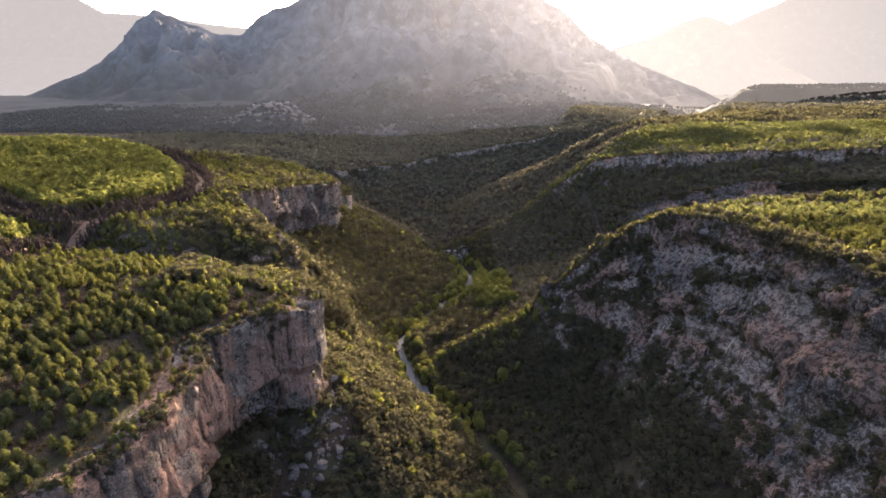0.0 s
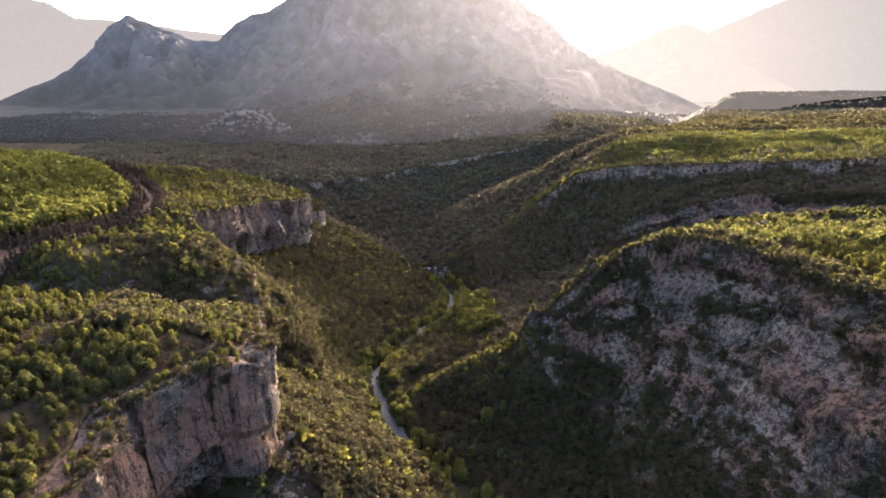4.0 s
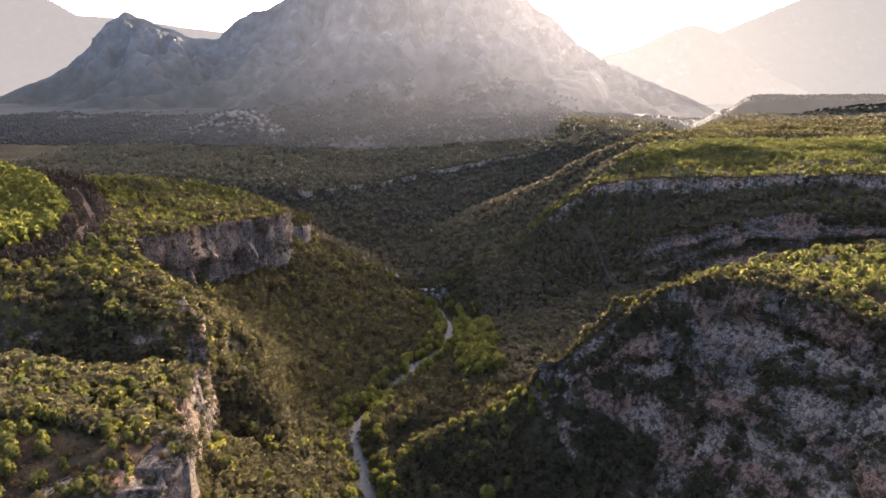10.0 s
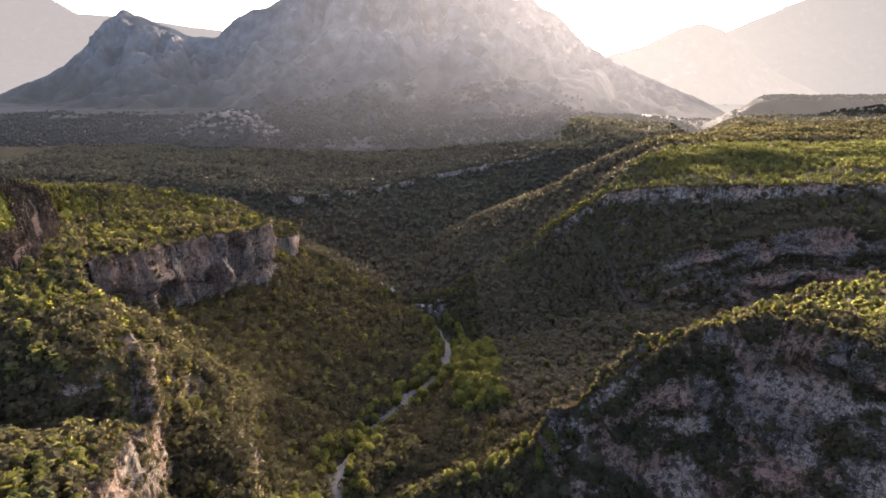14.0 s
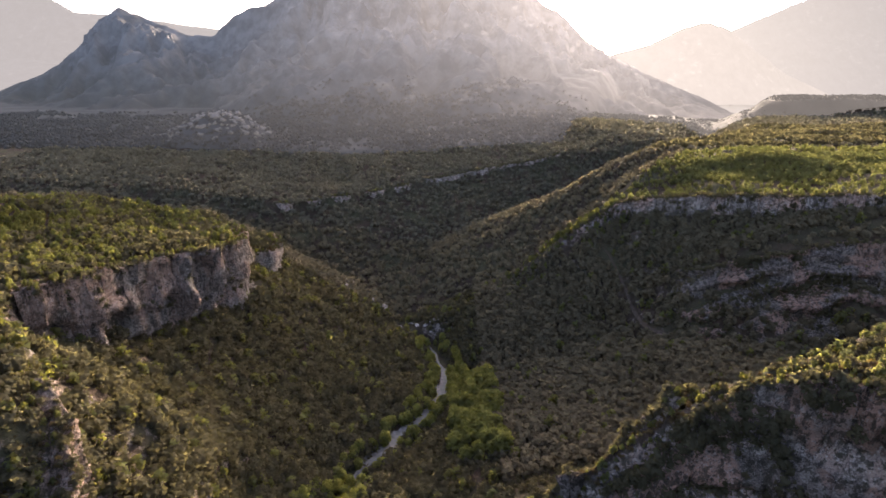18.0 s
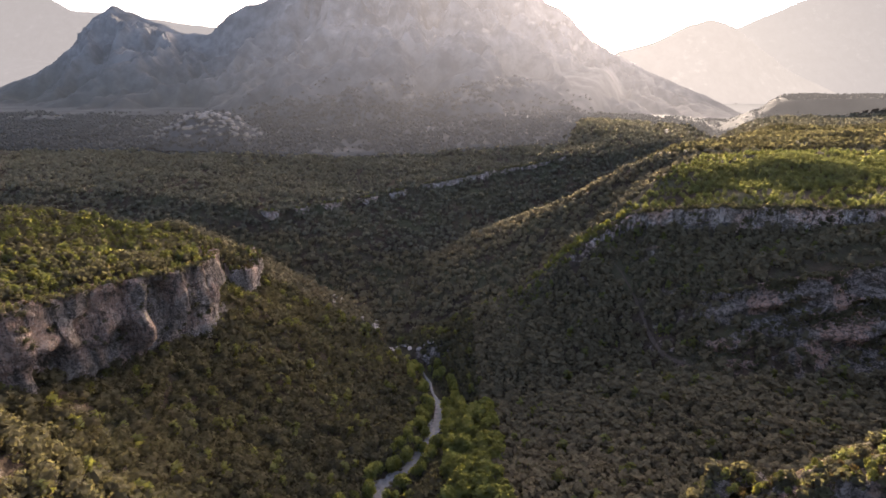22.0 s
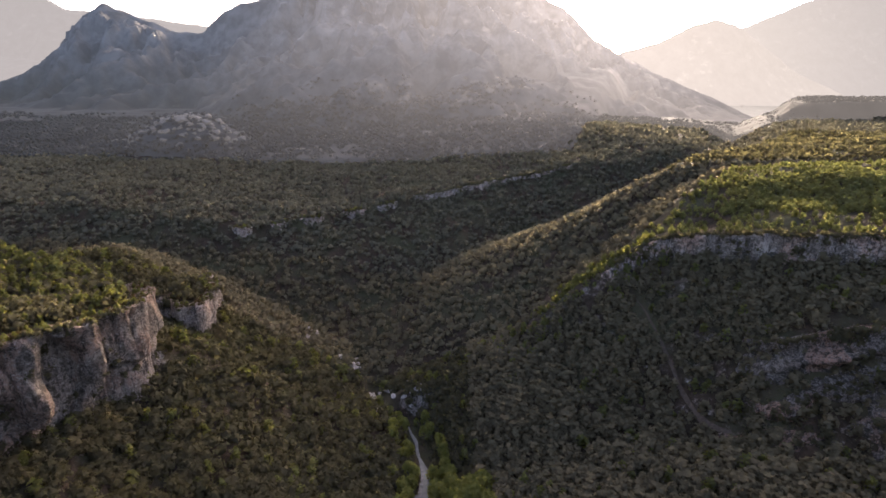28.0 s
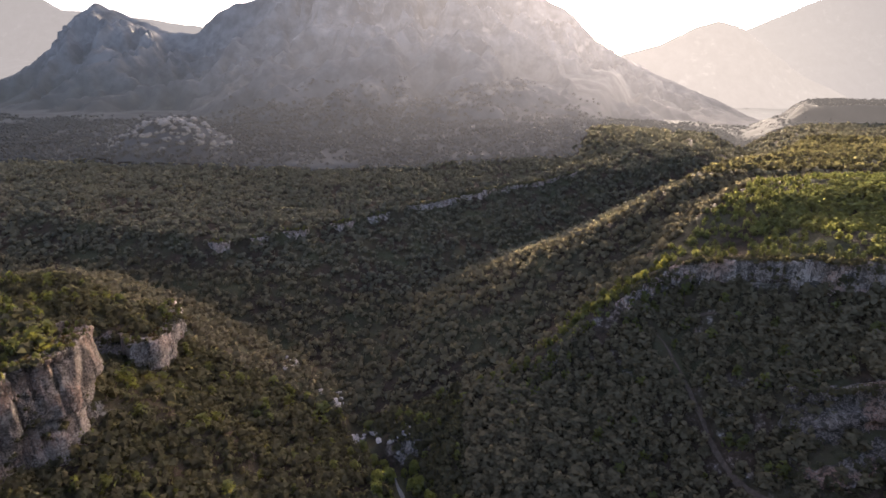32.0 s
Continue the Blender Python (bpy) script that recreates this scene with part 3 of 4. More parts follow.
def cliff_face(name, rim, first, last, label, rough=2.4, rock=None, growth=0.12, caves=(), over=0.0, bands=(), spread=0.0, sunlit_foot=None):
    """A rock face hung along part of a rim: buttresses, ledges and overhangs."""
    line = RIMS[rim]
    d0 = np.hypot(line[:, 0] - first[0], line[:, 1] - first[1]).argmin()
    d1 = np.hypot(line[:, 0] - last[0], line[:, 1] - last[1]).argmin()
    ids = np.arange(d0, max(d1, d0 + 2) + 1) if d1 >= d0 else np.concatenate([np.arange(d0, len(line)), np.arange(0, d1 + 1)])
    pts = line[ids]
    s = np.concatenate([[0], np.cumsum(np.hypot(*np.diff(pts[:, :2], axis=0).T))])
    step = 0.8 if pts[:, 1].max() < 420 and pts[:, 0].max() < 0 else 1.1
    su = np.arange(0, s[-1], step)
    cols = [np.interp(su, s, pts[:, k]) for k in range(5)]
    x, y, top, drop, run = cols
    run = run + spread
    for _ in range(3):
        x[1:-1], y[1:-1] = (x[:-2] + 2 * x[1:-1] + x[2:]) / 4, (y[:-2] + 2 * y[1:-1] + y[2:]) / 4
    tx, ty = np.gradient(x), np.gradient(y)
    for _ in range(6):
        tx[1:-1], ty[1:-1] = (tx[:-2] + tx[1:-1] + tx[2:]) / 3, (ty[:-2] + ty[1:-1] + ty[2:]) / 3
    n = np.hypot(tx, ty) + 1e-9
    nx, ny = ty / n, -tx / n
    mid = len(x) // 2
    if inside(np.array([x[mid] + 6 * nx[mid]]), np.array([y[mid] + 6 * ny[mid]]), line)[0]:
        nx, ny = -nx, -ny
    top = height_at(x - 6.5 * nx, y - 6.5 * ny) + 0.3
    foot = height_at(x + (run + 2.0) * nx, y + (run + 2.0) * ny) - 1.0
    drop = np.maximum(top - foot, 2.0)
    rows = int(max(8, drop.max() / (1.1 * step)))
    v = np.concatenate([[-0.02, -0.01], np.linspace(0.0, 1.1, rows - 2)])[:, None]
    z = top - drop * np.maximum(v, 0) - np.where(v < -0.015, 1.2, 0.0)
    vv = np.clip(v, 0, 1)
    wavy = vv * 3.2 + 0.5 * fbm(su / 45, v * 1.5, 8.0, 3, 67) + 0.006 * su
    stair = (np.floor(wavy) + ease(wavy - np.floor(wavy), 0.55, 1.0) - wavy) / 3.2
    sheer = 1 - ease(run.mean(), 9, 20)
    lean = run * (1 - 0.65 * sheer) * (vv**1.2 + stair * ease(run, 10, 30) * 0.9 * np.minimum(1, 6 * vv) * np.minimum(1, 6 * (1 - vv)))
    place = su / 7.5 + 0.35 * vnoise(su / 25, z / 30, 3.0, 83)
    col = np.floor(place).astype(np.int64)
    frac = place - col
    fine = su / 2.6 + 0.45 * vnoise(su / 9, z / 9, 3.0, 84)
    cell = np.floor(fine).astype(np.int64)
    row = np.floor(z / 7.0 + 3 * lattice(cell, cell * 0, cell * 0, 87) + 0.3 * vnoise(su / 4, z / 5, 2.0, 86)).astype(np.int64)
    bed = np.floor(z / 13.0 + 2 * lattice(col, col * 0, col * 0, 88)).astype(np.int64)
    facets = (lattice(col, bed, col * 0, 90) - 0.5) * 1.1 + (lattice(col, col * 0, col * 0, 91) - 0.5) * (frac - 0.5) * 2.4
    facets += (lattice(cell, row, cell * 0, 89) - 0.5) * 0.55
    slit = -1.7 * ((frac < 0.13) & (lattice(col, col * 0, col * 0, 93) > 0.4))
    flute = fbm(su / 34, z / 70, 2.3, 3, 43) * (0.9 + 0.5 * (1 - sheer)) + fbm(su / 9, z / 60, 0.3, 4, 41) * 0.3 * (1 - sheer)
    ledge = np.abs(fbm(su / 40 + 5, z / 5.5, 0.7, 3, 47)) * (0.3 + 0.4 * (1 - sheer))
    hollow = -ease(fbm(su / 22, z / 26, 4.2, 2, 59), 0.35, 0.8) * (1.5 + 3.0 * ease(v, 0.45, 0.75))
    for cx, cy, cz, half, rise, deep in caves:
        here = su[np.hypot(x - cx, y - cy).argmin()]
        ring = np.sqrt(((su - here) / half) ** 2 + ((z - cz) / rise) ** 2)
        hollow = hollow - deep * (1 - ease(ring, 0.75, 1.0)) + 4.0 * np.exp(-(((ring - 1.45) / 0.42) ** 2)) * (z > cz - 0.8 * rise)
    hollow = hollow + over * (1 - ease(v + 0.12 * fbm(su / 30, v * 0, 6.0, 2, 63), 0.58, 0.68))
    bare = v * 0 + su * 0
    for track in bands:
        mid_v = np.interp(su / su[-1], [p[0] for p in track], [p[1] for p in track], left=9, right=9) + 0.04 * fbm(su / 30, v * 0, 7.0, 3, 64)
        bare = np.maximum(bare, 1 - ease(np.abs(v - mid_v), 0.05, 0.11))
        hollow = hollow + 2.6 * np.exp(-(((v - mid_v) / 0.07) ** 2)) - 1.2 * np.exp(-(((v - mid_v - 0.14) / 0.05) ** 2))
    chunk = np.floor(su / 1.7 + 0.4 * vnoise(su / 3, z / 3, 1.0, 95)).astype(np.int64)
    tier = np.floor(z / 1.9 + 2 * lattice(chunk, chunk * 0, chunk * 0, 96)).astype(np.int64)
    worn = 1 - ease(v + 0.05 * vnoise(su / 5, v * 0, 2.0, 98), 0.04, 0.20)
    facets = facets + worn * (lattice(chunk, tier, chunk * 0, 99) - 0.5) * 0.9
    z = z + worn * (lattice(chunk, chunk * 0, chunk * 0 + 1, 99) - 0.6) * 1.5 * (v > -0.015)
    edge = np.clip(np.minimum(su, su[-1] - su) / 6, 0, 1)
    out = (1.6 * sheer + 2.0 * (1 - sheer) + rough * (facets + flute + ledge) + slit + hollow) * edge + 0.6
    out = np.where(v < -0.015, -3.5, np.where(v < 0, -0.3 + out, np.maximum(out, -3.4))) + lean - 1.2 * (1 - edge)
    verts = np.stack([x + nx * out, y + ny * out, z + 0.5 * fbm(su / 3, z / 3, 0.0, 2, 61) * (v > -0.015)], -1).reshape(-1, 3)
    wanted = int(len(su) * step * drop.mean() * growth / 5.0)
    pick = np.random.default_rng(len(su) + rows)
    up = (pick.random(wanted) ** (1.2 if run.mean() > 15 else 1.0) * (rows - 4)).astype(int) + 2
    along = pick.integers(2, len(su) - 2, wanted)
    spots = verts[up * len(su) + along]
    clump = fbm(spots[:, 0] / 16, spots[:, 1] / 16, spots[:, 2] / 10, 2, 97) > -0.25
    if bands:
        clump = (pick.random(wanted) > 0.9 * bare[up, along]) & (fbm(spots[:, 0] / 30, spots[:, 1] / 30, spots[:, 2] / 22, 3, 97) > -0.22)
    FACE_SPOTS.append(spots[clump])
    lip = verts[2 * len(su) + np.arange(3, len(su) - 3)]
    FACE_SPOTS.append((lip - np.stack([nx, ny, nx * 0], -1)[3:-3] * pick.uniform(-0.3, 3.5, (len(lip), 1)))[pick.random(len(lip)) < 0.7 * step])
    marks = None
    # Low faces near the end take the lighter rock, as painted sunlight.
    if sunlit_foot:
        there = (v + 0.10 * fbm(su / 8, v * 5, 5.0, 3, 65) > 0.60) & (su > su[-1] - sunlit_foot[0]) & (su < su[-1] - sunlit_foot[1])
        marks = there[:-1, :-1].astype(int).ravel()
    if name == "cliff_east" or (sheer > 0.8 and pts[:, 0].max() < 0):
        for depth in (1.5, 3.5, 5.5, 7.5):
            row = (lip - np.stack([nx, ny, nx * 0], -1)[3:-3] * (depth + pick.uniform(-1.2, 1.2, (len(lip), 1))))[pick.random(len(lip)) < 0.30 * step]
            row[:, 2] = np.maximum(row[:, 2] - 0.4, height_at(row[:, 0], row[:, 1]))
            RIM_SPOTS.append(row)
    ob = new(name, mesh_of(name, verts, grid_faces(rows, len(su)), [rock or ROCK, SUNLIT_FOOT], False, marks))
    return tagged(ob, label, "cliff", kind="structure")


cliff_face("cliff_west", "west", (-113, 112), (-72, 240), "tall rusty and grey limestone cliff below the pine plateau", 2.4, None, 0.05,
           ((-104, 191, 24, 9, 12, 8.0), (-86, 212, 12, 14, 10, 8.0), (-100, 150, 6, 9, 12, 6.0)), 4.6)
cliff_face("crag", "west", (-72, 242), (-124, 358), "grey limestone crag on the wooded slope", 2.4, GREY_ROCK, 0.3)
cliff_face("cliff_bend", "west", (-160, 398), (-130, 570), "grey overhanging limestone cliff with a pale undercut foot", 2.6, GREY_ROCK, 0.10,
           ((-140, 478, 28, 10, 10, 4.0), (-127, 499, 36, 10, 20, 9.0), (-150, 445, 32, 9, 10, 6.0)), 4.2, (), 0.0, (62, 14))
cliff_face("cliff_spur", "spur", (-140, 664), (-135, 604), "low pale rock step on a wooded spur", 2.4, WHITE_ROCK, 0.05, (), 2.0)
cliff_face("cliff_east", "east", (130, 364), (186, 120), "broad grey limestone rock face speckled with shrubs", 2.6, EAST_ROCK, 1.8, (), 0.0,
           (((0.12, 0.12), (0.2, 0.2), (0.36, 0.42), (0.5, 0.62), (0.62, 0.78)), ((0.40, 0.10), (0.6, 0.14), (1.0, 0.16)), ((0.55, 0.5), (0.75, 0.42), (1.0, 0.45))))
cliff_face("cliff_step", "east_step", (205, 560), (500, 490), "broad pale rock slope speckled with dark shrubs", 2.6, EAST_ROCK, 1.8, (), 0.0, (((0.0, 0.2), (0.5, 0.3), (1.0, 0.25)), ((0.1, 0.6), (0.6, 0.7), (1.0, 0.6))), 34.0)
cliff_face("cliff_field", "east_far", (150, 634), (560, 560), "pale grey rock rim below a pine plantation", 2.6, HAZED_ROCK, 0.3)
for a, b in (((-168, 797), (-146, 806)), ((-136, 812), (-118, 822)), ((-108, 827), (-84, 845)), ((-66, 856), (-44, 867)), ((-30, 874), (-8, 886)), ((14, 897), (34, 909)), ((56, 922), (76, 932)), ((100, 948), (122, 962))):
    cliff_face("cliff_north", "north", a, b, "small white cliff in a dark forest slope", 2.0, WHITE_ROCK, 0.1)


# ---- stream ----
def ribbon(name, line, widths, lift, material, label, category):
    pts = np.array(line, float)
    s = np.concatenate([[0], np.cumsum(np.hypot(*np.diff(pts[:, :2], axis=0).T))])
    u = np.arange(0, s[-1], 3.0)
    x, y = np.interp(u, s, pts[:, 0]), np.interp(u, s, pts[:, 1])
    for _ in range(6):
        x[1:-1], y[1:-1] = (x[:-2] + 2 * x[1:-1] + x[2:]) / 4, (y[:-2] + 2 * y[1:-1] + y[2:]) / 4
    w = np.interp(u, s, widths) * (1 + 0.6 * vnoise(u / 9, 0.5, 0, 3))
    shift = 1.6 * vnoise(u / 14, 2.5, 0, 5)
    bank = [w * (0.5 + 0.22 * vnoise(u / 5, k, 0, 7)) for k in (3.0, 8.0)]
    tx, ty = np.gradient(x), np.gradient(y)
    n = np.hypot(tx, ty)
    across = np.linspace(-1, 1, 7)[:, None]
    side = shift + across * np.where(across < 0, bank[0], bank[1])
    vx, vy = x + ty / n * side, y - tx / n * side
    vz = height_at(vx, vy) + lift - 0.12 * np.abs(across) ** 3
    ob = new(name, mesh_of(name, np.stack([vx, vy, vz], -1).reshape(-1, 3), grid_faces(7, len(u)), material, True))
    return tagged(ob, label, category, kind="structure")


ribbon("gravel_bed", RIVER[4:15], [0.3, 9, 15, 13, 4, 11, 15, 11, 8, 4, 0.3], 0.35, GRAVEL, "pale gravel bed of a stream", "gravel")
ribbon("stream", RIVER[4:15], [0.2, 3, 5, 4, 1.5, 3.5, 4.5, 4, 3, 1.5, 0.2], 0.5, WATER, "shallow pale stream in a gravel bed", "stream")
LANE = [(-420, 560), (-319, 526), (-245, 480), (-203, 428), (-186, 385), (-196, 352), (-222, 312), (-250, 308), (-300, 330), (-420, 365)]
LANE_SOUTH = [(-222, 312), (-222, 285), (-232, 240), (-245, 200)]
ribbon("dirt_track", LANE[2:9], [1.5, 3, 6, 4, 5, 3, 1.5], 0.4, DIRT, "bare reddish dirt lane round a pine plantation", "track")
ribbon("dirt_track", LANE_SOUTH, [8, 9, 4, 2], 0.45, DIRT, "bare reddish dirt clearing between plantations", "track")

ribbon("dirt_track", [(168, 616), (170, 603), (177, 574), (178, 544), (184, 531), (190, 524)], [0.6, 1.2, 1.8, 2.0, 2.6, 1], 0.3, PATH, "narrow earth path down a wooded slope", "track")
ribbon("dirt_track", [(150, 632), (173, 622), (205, 604)], [0.8, 1.6, 0.8], 0.3, PATH, "short earth track across a wooded slope", "track")
ribbon("dirt_track", [(232, 586), (241, 582), (268, 561), (300, 556)], [1, 1.8, 1.8, 1], 0.3, PATH, "earth track along a rocky terrace", "track")
PATHS = np.array([(168, 616), (170, 603), (177, 574), (178, 544), (184, 531), (190, 524)], float)


# ---- trees ----
def crown_points(rng, kind):
    """Leaf triangles of one crown, about 1 high, standing on z = 0: rounded clumps whose leaves lie mostly outwards."""
    tufts, leaves, size = kind["tufts"], kind["leaves"], kind["size"]
    a = np.arange(tufts) * 2.39996 + rng.uniform(-0.5, 0.5, tufts)
    h = kind["low"] + (1.0 - kind["low"]) * ((np.arange(tufts) + rng.uniform(0, 1, tufts)) / tufts) ** 0.85
    span = kind["width"] * np.interp((h - kind["low"]) / (1 - kind["low"]), [0, 0.25, 0.6, 0.85, 1], kind["shape"])
    r = span * rng.uniform(0.62, 1.0, tufts)
    c = np.stack([r * np.cos(a), r * np.sin(a), h - 0.5 * size], 1)
    out = c - np.array([0, 0, kind["low"] + 0.35 * (1 - kind["low"])])
    out /= np.linalg.norm(out, axis=1)[:, None] + 1e-9
    out = np.repeat(out, leaves, axis=0)
    lean = 0.8 * out + rng.normal(0, kind.get("ruffle", 0.62), out.shape) + np.array([0, 0, 0.25])
    lean /= np.linalg.norm(lean, axis=1)[:, None]
    base = np.repeat(c, leaves, axis=0) + lean * size * 0.55 + rng.normal(0, size * 0.3, lean.shape)
    side = np.cross(lean, rng.normal(0, 1, base.shape))
    side /= np.linalg.norm(side, axis=1)[:, None] + 1e-9
    way = np.cross(side, lean)
    grow = size * rng.uniform(0.7, 1.3, (len(base), 1))
    tri = np.stack([base - side * grow * 0.68 - way * grow * 0.5, base + side * grow * 0.68 - way * grow * 0.5, base + way * grow * 0.85], 1)
    # a lumpy inner mass of twigs and shaded leaves
    n, rings = kind["core"], [0.0, 0.3, 0.7, 1.0]
    lump = []
    for t in rings:
        w = kind["width"] * np.interp(t, [0, 0.25, 0.6, 0.85, 1], kind["shape"]) * (0.74 if 0 < t < 1 else 0.2)
        b = np.arange(n) * 2 * math.pi / n + rng.uniform(-0.4, 0.4, n)
        k = w * rng.uniform(0.72, 1.12, n)
        lump.append(np.stack([k * np.cos(b), k * np.sin(b), kind["low"] + t * (0.9 - kind["low"]) + rng.uniform(-0.05, 0.05, n)], 1))
    inner = []
    for lo, up in zip(lump, lump[1:]):
        for i in range(n):
            j = (i + 1) % n
            inner += [(lo[i], lo[j], up[j]), (lo[i], up[j], up[i])]
    return np.concatenate([tri.reshape(-1, 3), np.array(inner).reshape(-1, 3)])


def trunk_points(sides, bend):
    """A tapered trunk 1 high."""
    hs, rs = np.array([0.0, 0.3, 0.85]), np.array([0.028, 0.02, 0.005])
    verts, faces = [], []
    for h, r in zip(hs, rs):
        for k in range(sides):
            verts.append((bend * h * h + r * math.cos(2 * math.pi * k / sides), r * math.sin(2 * math.pi * k / sides), h))
    for j in range(len(hs) - 1):
        for k in range(sides):
            a, b = j * sides + k, j * sides + (k + 1) % sides
            faces += [(a, b, b + sides), (a, b + sides, a + sides)]
    return np.array(verts), np.array(faces)


def limbs_onto(verts, faces, count, low, seed):
    """Adds crooked limbs that rise out from the trunk."""
    rng = np.random.default_rng(seed)
    verts, faces = list(map(tuple, verts)), list(map(tuple, faces))
    for k in range(count):
        a, h = k * 2.4 + rng.uniform(-0.4, 0.4), low + (0.72 - low) * k / count
        out, rise, r = rng.uniform(0.12, 0.22), rng.uniform(0.08, 0.18), 0.008
        root, tip = Vector((0, 0, h)), Vector((out * math.cos(a), out * math.sin(a), h + rise))
        base = len(verts)
        for j in range(3):
            b = j * 2 * math.pi / 3
            verts.append((root.x - r * math.sin(a) * math.cos(b), root.y + r * math.cos(a) * math.cos(b), root.z + r * math.sin(b)))
        verts.append(tuple(tip))
        faces += [(base, base + 1, base + 3), (base + 1, base + 2, base + 3), (base + 2, base, base + 3)]
    return np.array(verts), np.array(faces)


PINE_SHAPE = [0.55, 1.0, 0.85, 0.5, 0.12]
ROUND_SHAPE = [0.8, 1.0, 1.0, 0.8, 0.35]
KINDS = {
    "pine_near": dict(tufts=96, leaves=6, core=7, size=0.076, low=0.14, width=0.30, shape=PINE_SHAPE),
    "pine": dict(tufts=48, leaves=4, core=4, size=0.100, low=0.14, width=0.30, shape=PINE_SHAPE),
    "pine_mid": dict(tufts=16, leaves=3, core=3, size=0.18, low=0.14, width=0.29, shape=PINE_SHAPE),
    "planted": dict(tufts=16, leaves=3, core=3, size=0.15, low=0.42, width=0.24, shape=PINE_SHAPE),
    "pine_far": dict(tufts=7, leaves=2, core=3, size=0.33, low=0.15, width=0.30, shape=PINE_SHAPE),
    "bush": dict(ruffle=0.42, tufts=50, leaves=5, core=6, size=0.13, low=0.05, width=0.58, shape=ROUND_SHAPE),
    "wood_far": dict(ruffle=0.42, tufts=7, leaves=2, core=4, size=0.30, low=0.05, width=0.58, shape=ROUND_SHAPE),
    "snag": dict(tufts=7, leaves=2, core=3, size=0.07, low=0.25, width=0.07, shape=PINE_SHAPE),
    "shrub": dict(ruffle=0.42, tufts=24, leaves=3, core=5, size=0.168, low=0.05, width=0.60, shape=ROUND_SHAPE),
    "shrub_mid": dict(ruffle=0.42, tufts=9, leaves=2, core=4, size=0.26, low=0.05, width=0.60, shape=ROUND_SHAPE),
    "broad": dict(tufts=75, leaves=5, core=7, size=0.10, low=0.12, width=0.36, shape=ROUND_SHAPE),
}


def templates(kind, count, seed):
    rng = np.random.default_rng(seed)
    return [crown_points(rng, KINDS[kind]) for _ in range(count)]


def forest(name, kind, x, y, tall, wide, leaf, label, category, seed, trunk=True, floor=None):
    """Many trees of one sort joined into one mesh."""
    rng = np.random.default_rng(seed)
    sets = templates(kind, 7, seed + 1)
    tv, tf = trunk_points(3, 0.03)
    z = (height_at(x, y) if floor is None else floor) - 0.3
    turn = rng.uniform(0, 2 * math.pi, len(x))
    pick = rng.integers(0, len(sets), len(x))
    all_v, all_f, all_m, start = [], [], [], 0
    for k, crown in enumerate(sets):
        who = np.nonzero(pick == k)[0]
        if not len(who):
            continue
        shapes = [(crown, np.arange(len(crown)).reshape(-1, 3), 1)] + ([(tv, tf, 0)] if trunk else [])
        for verts, faces, mat in shapes:
            c, s = np.cos(turn[who])[:, None], np.sin(turn[who])[:, None]
            w, t = (tall[who] * wide[who])[:, None], tall[who][:, None]
            vx = (verts[:, 0] * c - verts[:, 1] * s) * w + x[who][:, None]
            vy = (verts[:, 0] * s + verts[:, 1] * c) * w + y[who][:, None]
            vz = verts[:, 2] * t + z[who][:, None]
            all_v.append(np.stack([vx, vy, vz], -1).reshape(-1, 3))
            f = (faces[None] + (np.arange(len(who)) * len(verts))[:, None, None]).reshape(-1, 3) + start
            all_f.append(f)
            all_m.append(np.full(len(f), mat))
            start += len(who) * len(verts)
    ob = new(name, mesh_of(name, np.concatenate(all_v), np.concatenate(all_f), [BARK, leaf], False, np.concatenate(all_m)))
    return tagged(ob, label, category, kind="stuff")


def scatter(x0, x1, y0, y1, gap, seed):
    """Uneven planting: a jittered lattice, cut to the ground that the valley shows."""
    rng = np.random.default_rng(seed)
    xs, ys = np.meshgrid(np.arange(x0, x1, gap), np.arange(y0, y1, gap))
    x = (xs + rng.uniform(-0.48, 0.48, xs.shape) * gap).ravel()
    y = (ys + rng.uniform(-0.48, 0.48, ys.shape) * gap).ravel()
    keep = (np.abs(x - 0.1 * y) < 0.9 * y + 45)
    return x[keep], y[keep], rng


WEST, EAST, EAST_FAR = RIMS["west"], RIMS["east"], RIMS["east_far"]
GROVE = np.array([(-430, 545), (-325, 512), (-258, 470), (-216, 425), (-200, 388), (-207, 362), (-230, 324), (-252, 322), (-300, 345), (-430, 380), (-560, 400), (-560, 540)], float)
GROVE_SOUTH = np.array([(-262, 293), (-236, 282), (-240, 245), (-255, 205), (-420, 180), (-420, 345), (-310, 318)], float)
FIELD = np.array([(236, 652), (262, 690), (330, 716), (470, 730), (640, 720), (640, 655), (420, 640), (320, 632)], float)


def lane_gap(x, y):
    """Distance to the lanes between the plantations."""
    return np.minimum(to_line(x, y, np.array(LANE, float), False)[0], to_line(x, y, np.array(LANE_SOUTH, float), False)[0])


def stream_gap(x, y):
    return to_line(x, y, RIVER_LINE, False)[0]


near_pines = []

# plateau pines, west
x, y, rng = scatter(-620, -40, 60, 700, 4.1, 101)
d, _ = to_line(x, y, WEST)
gaps = fbm(x / 30, y / 30, 0, 3, 201)
keep = inside(x, y, WEST) & (d > 1.0) & (steepness(x, y) < 2.2) & (lane_gap(x, y) > 8) & (rng.random(len(x)) < 0.80 + 0.5 * gaps) & ~inside(x, y, GROVE) & ~inside(x, y, GROVE_SOUTH)
x, y, gaps = x[keep], y[keep], gaps[keep]
tall = rng.uniform(2.8, 6.4, len(x)) * (1 + 0.2 * gaps)
wide = rng.uniform(0.85, 1.2, len(x))
near = (y < 212) & (x > -172) & (y > 98) & (x > -1.02 * y - 10)
order = np.nonzero(near)[0][:300]
near_pines += [(x[i], y[i], tall[i], wide[i]) for i in order]
rest = np.ones(len(x), bool)
rest[order] = False
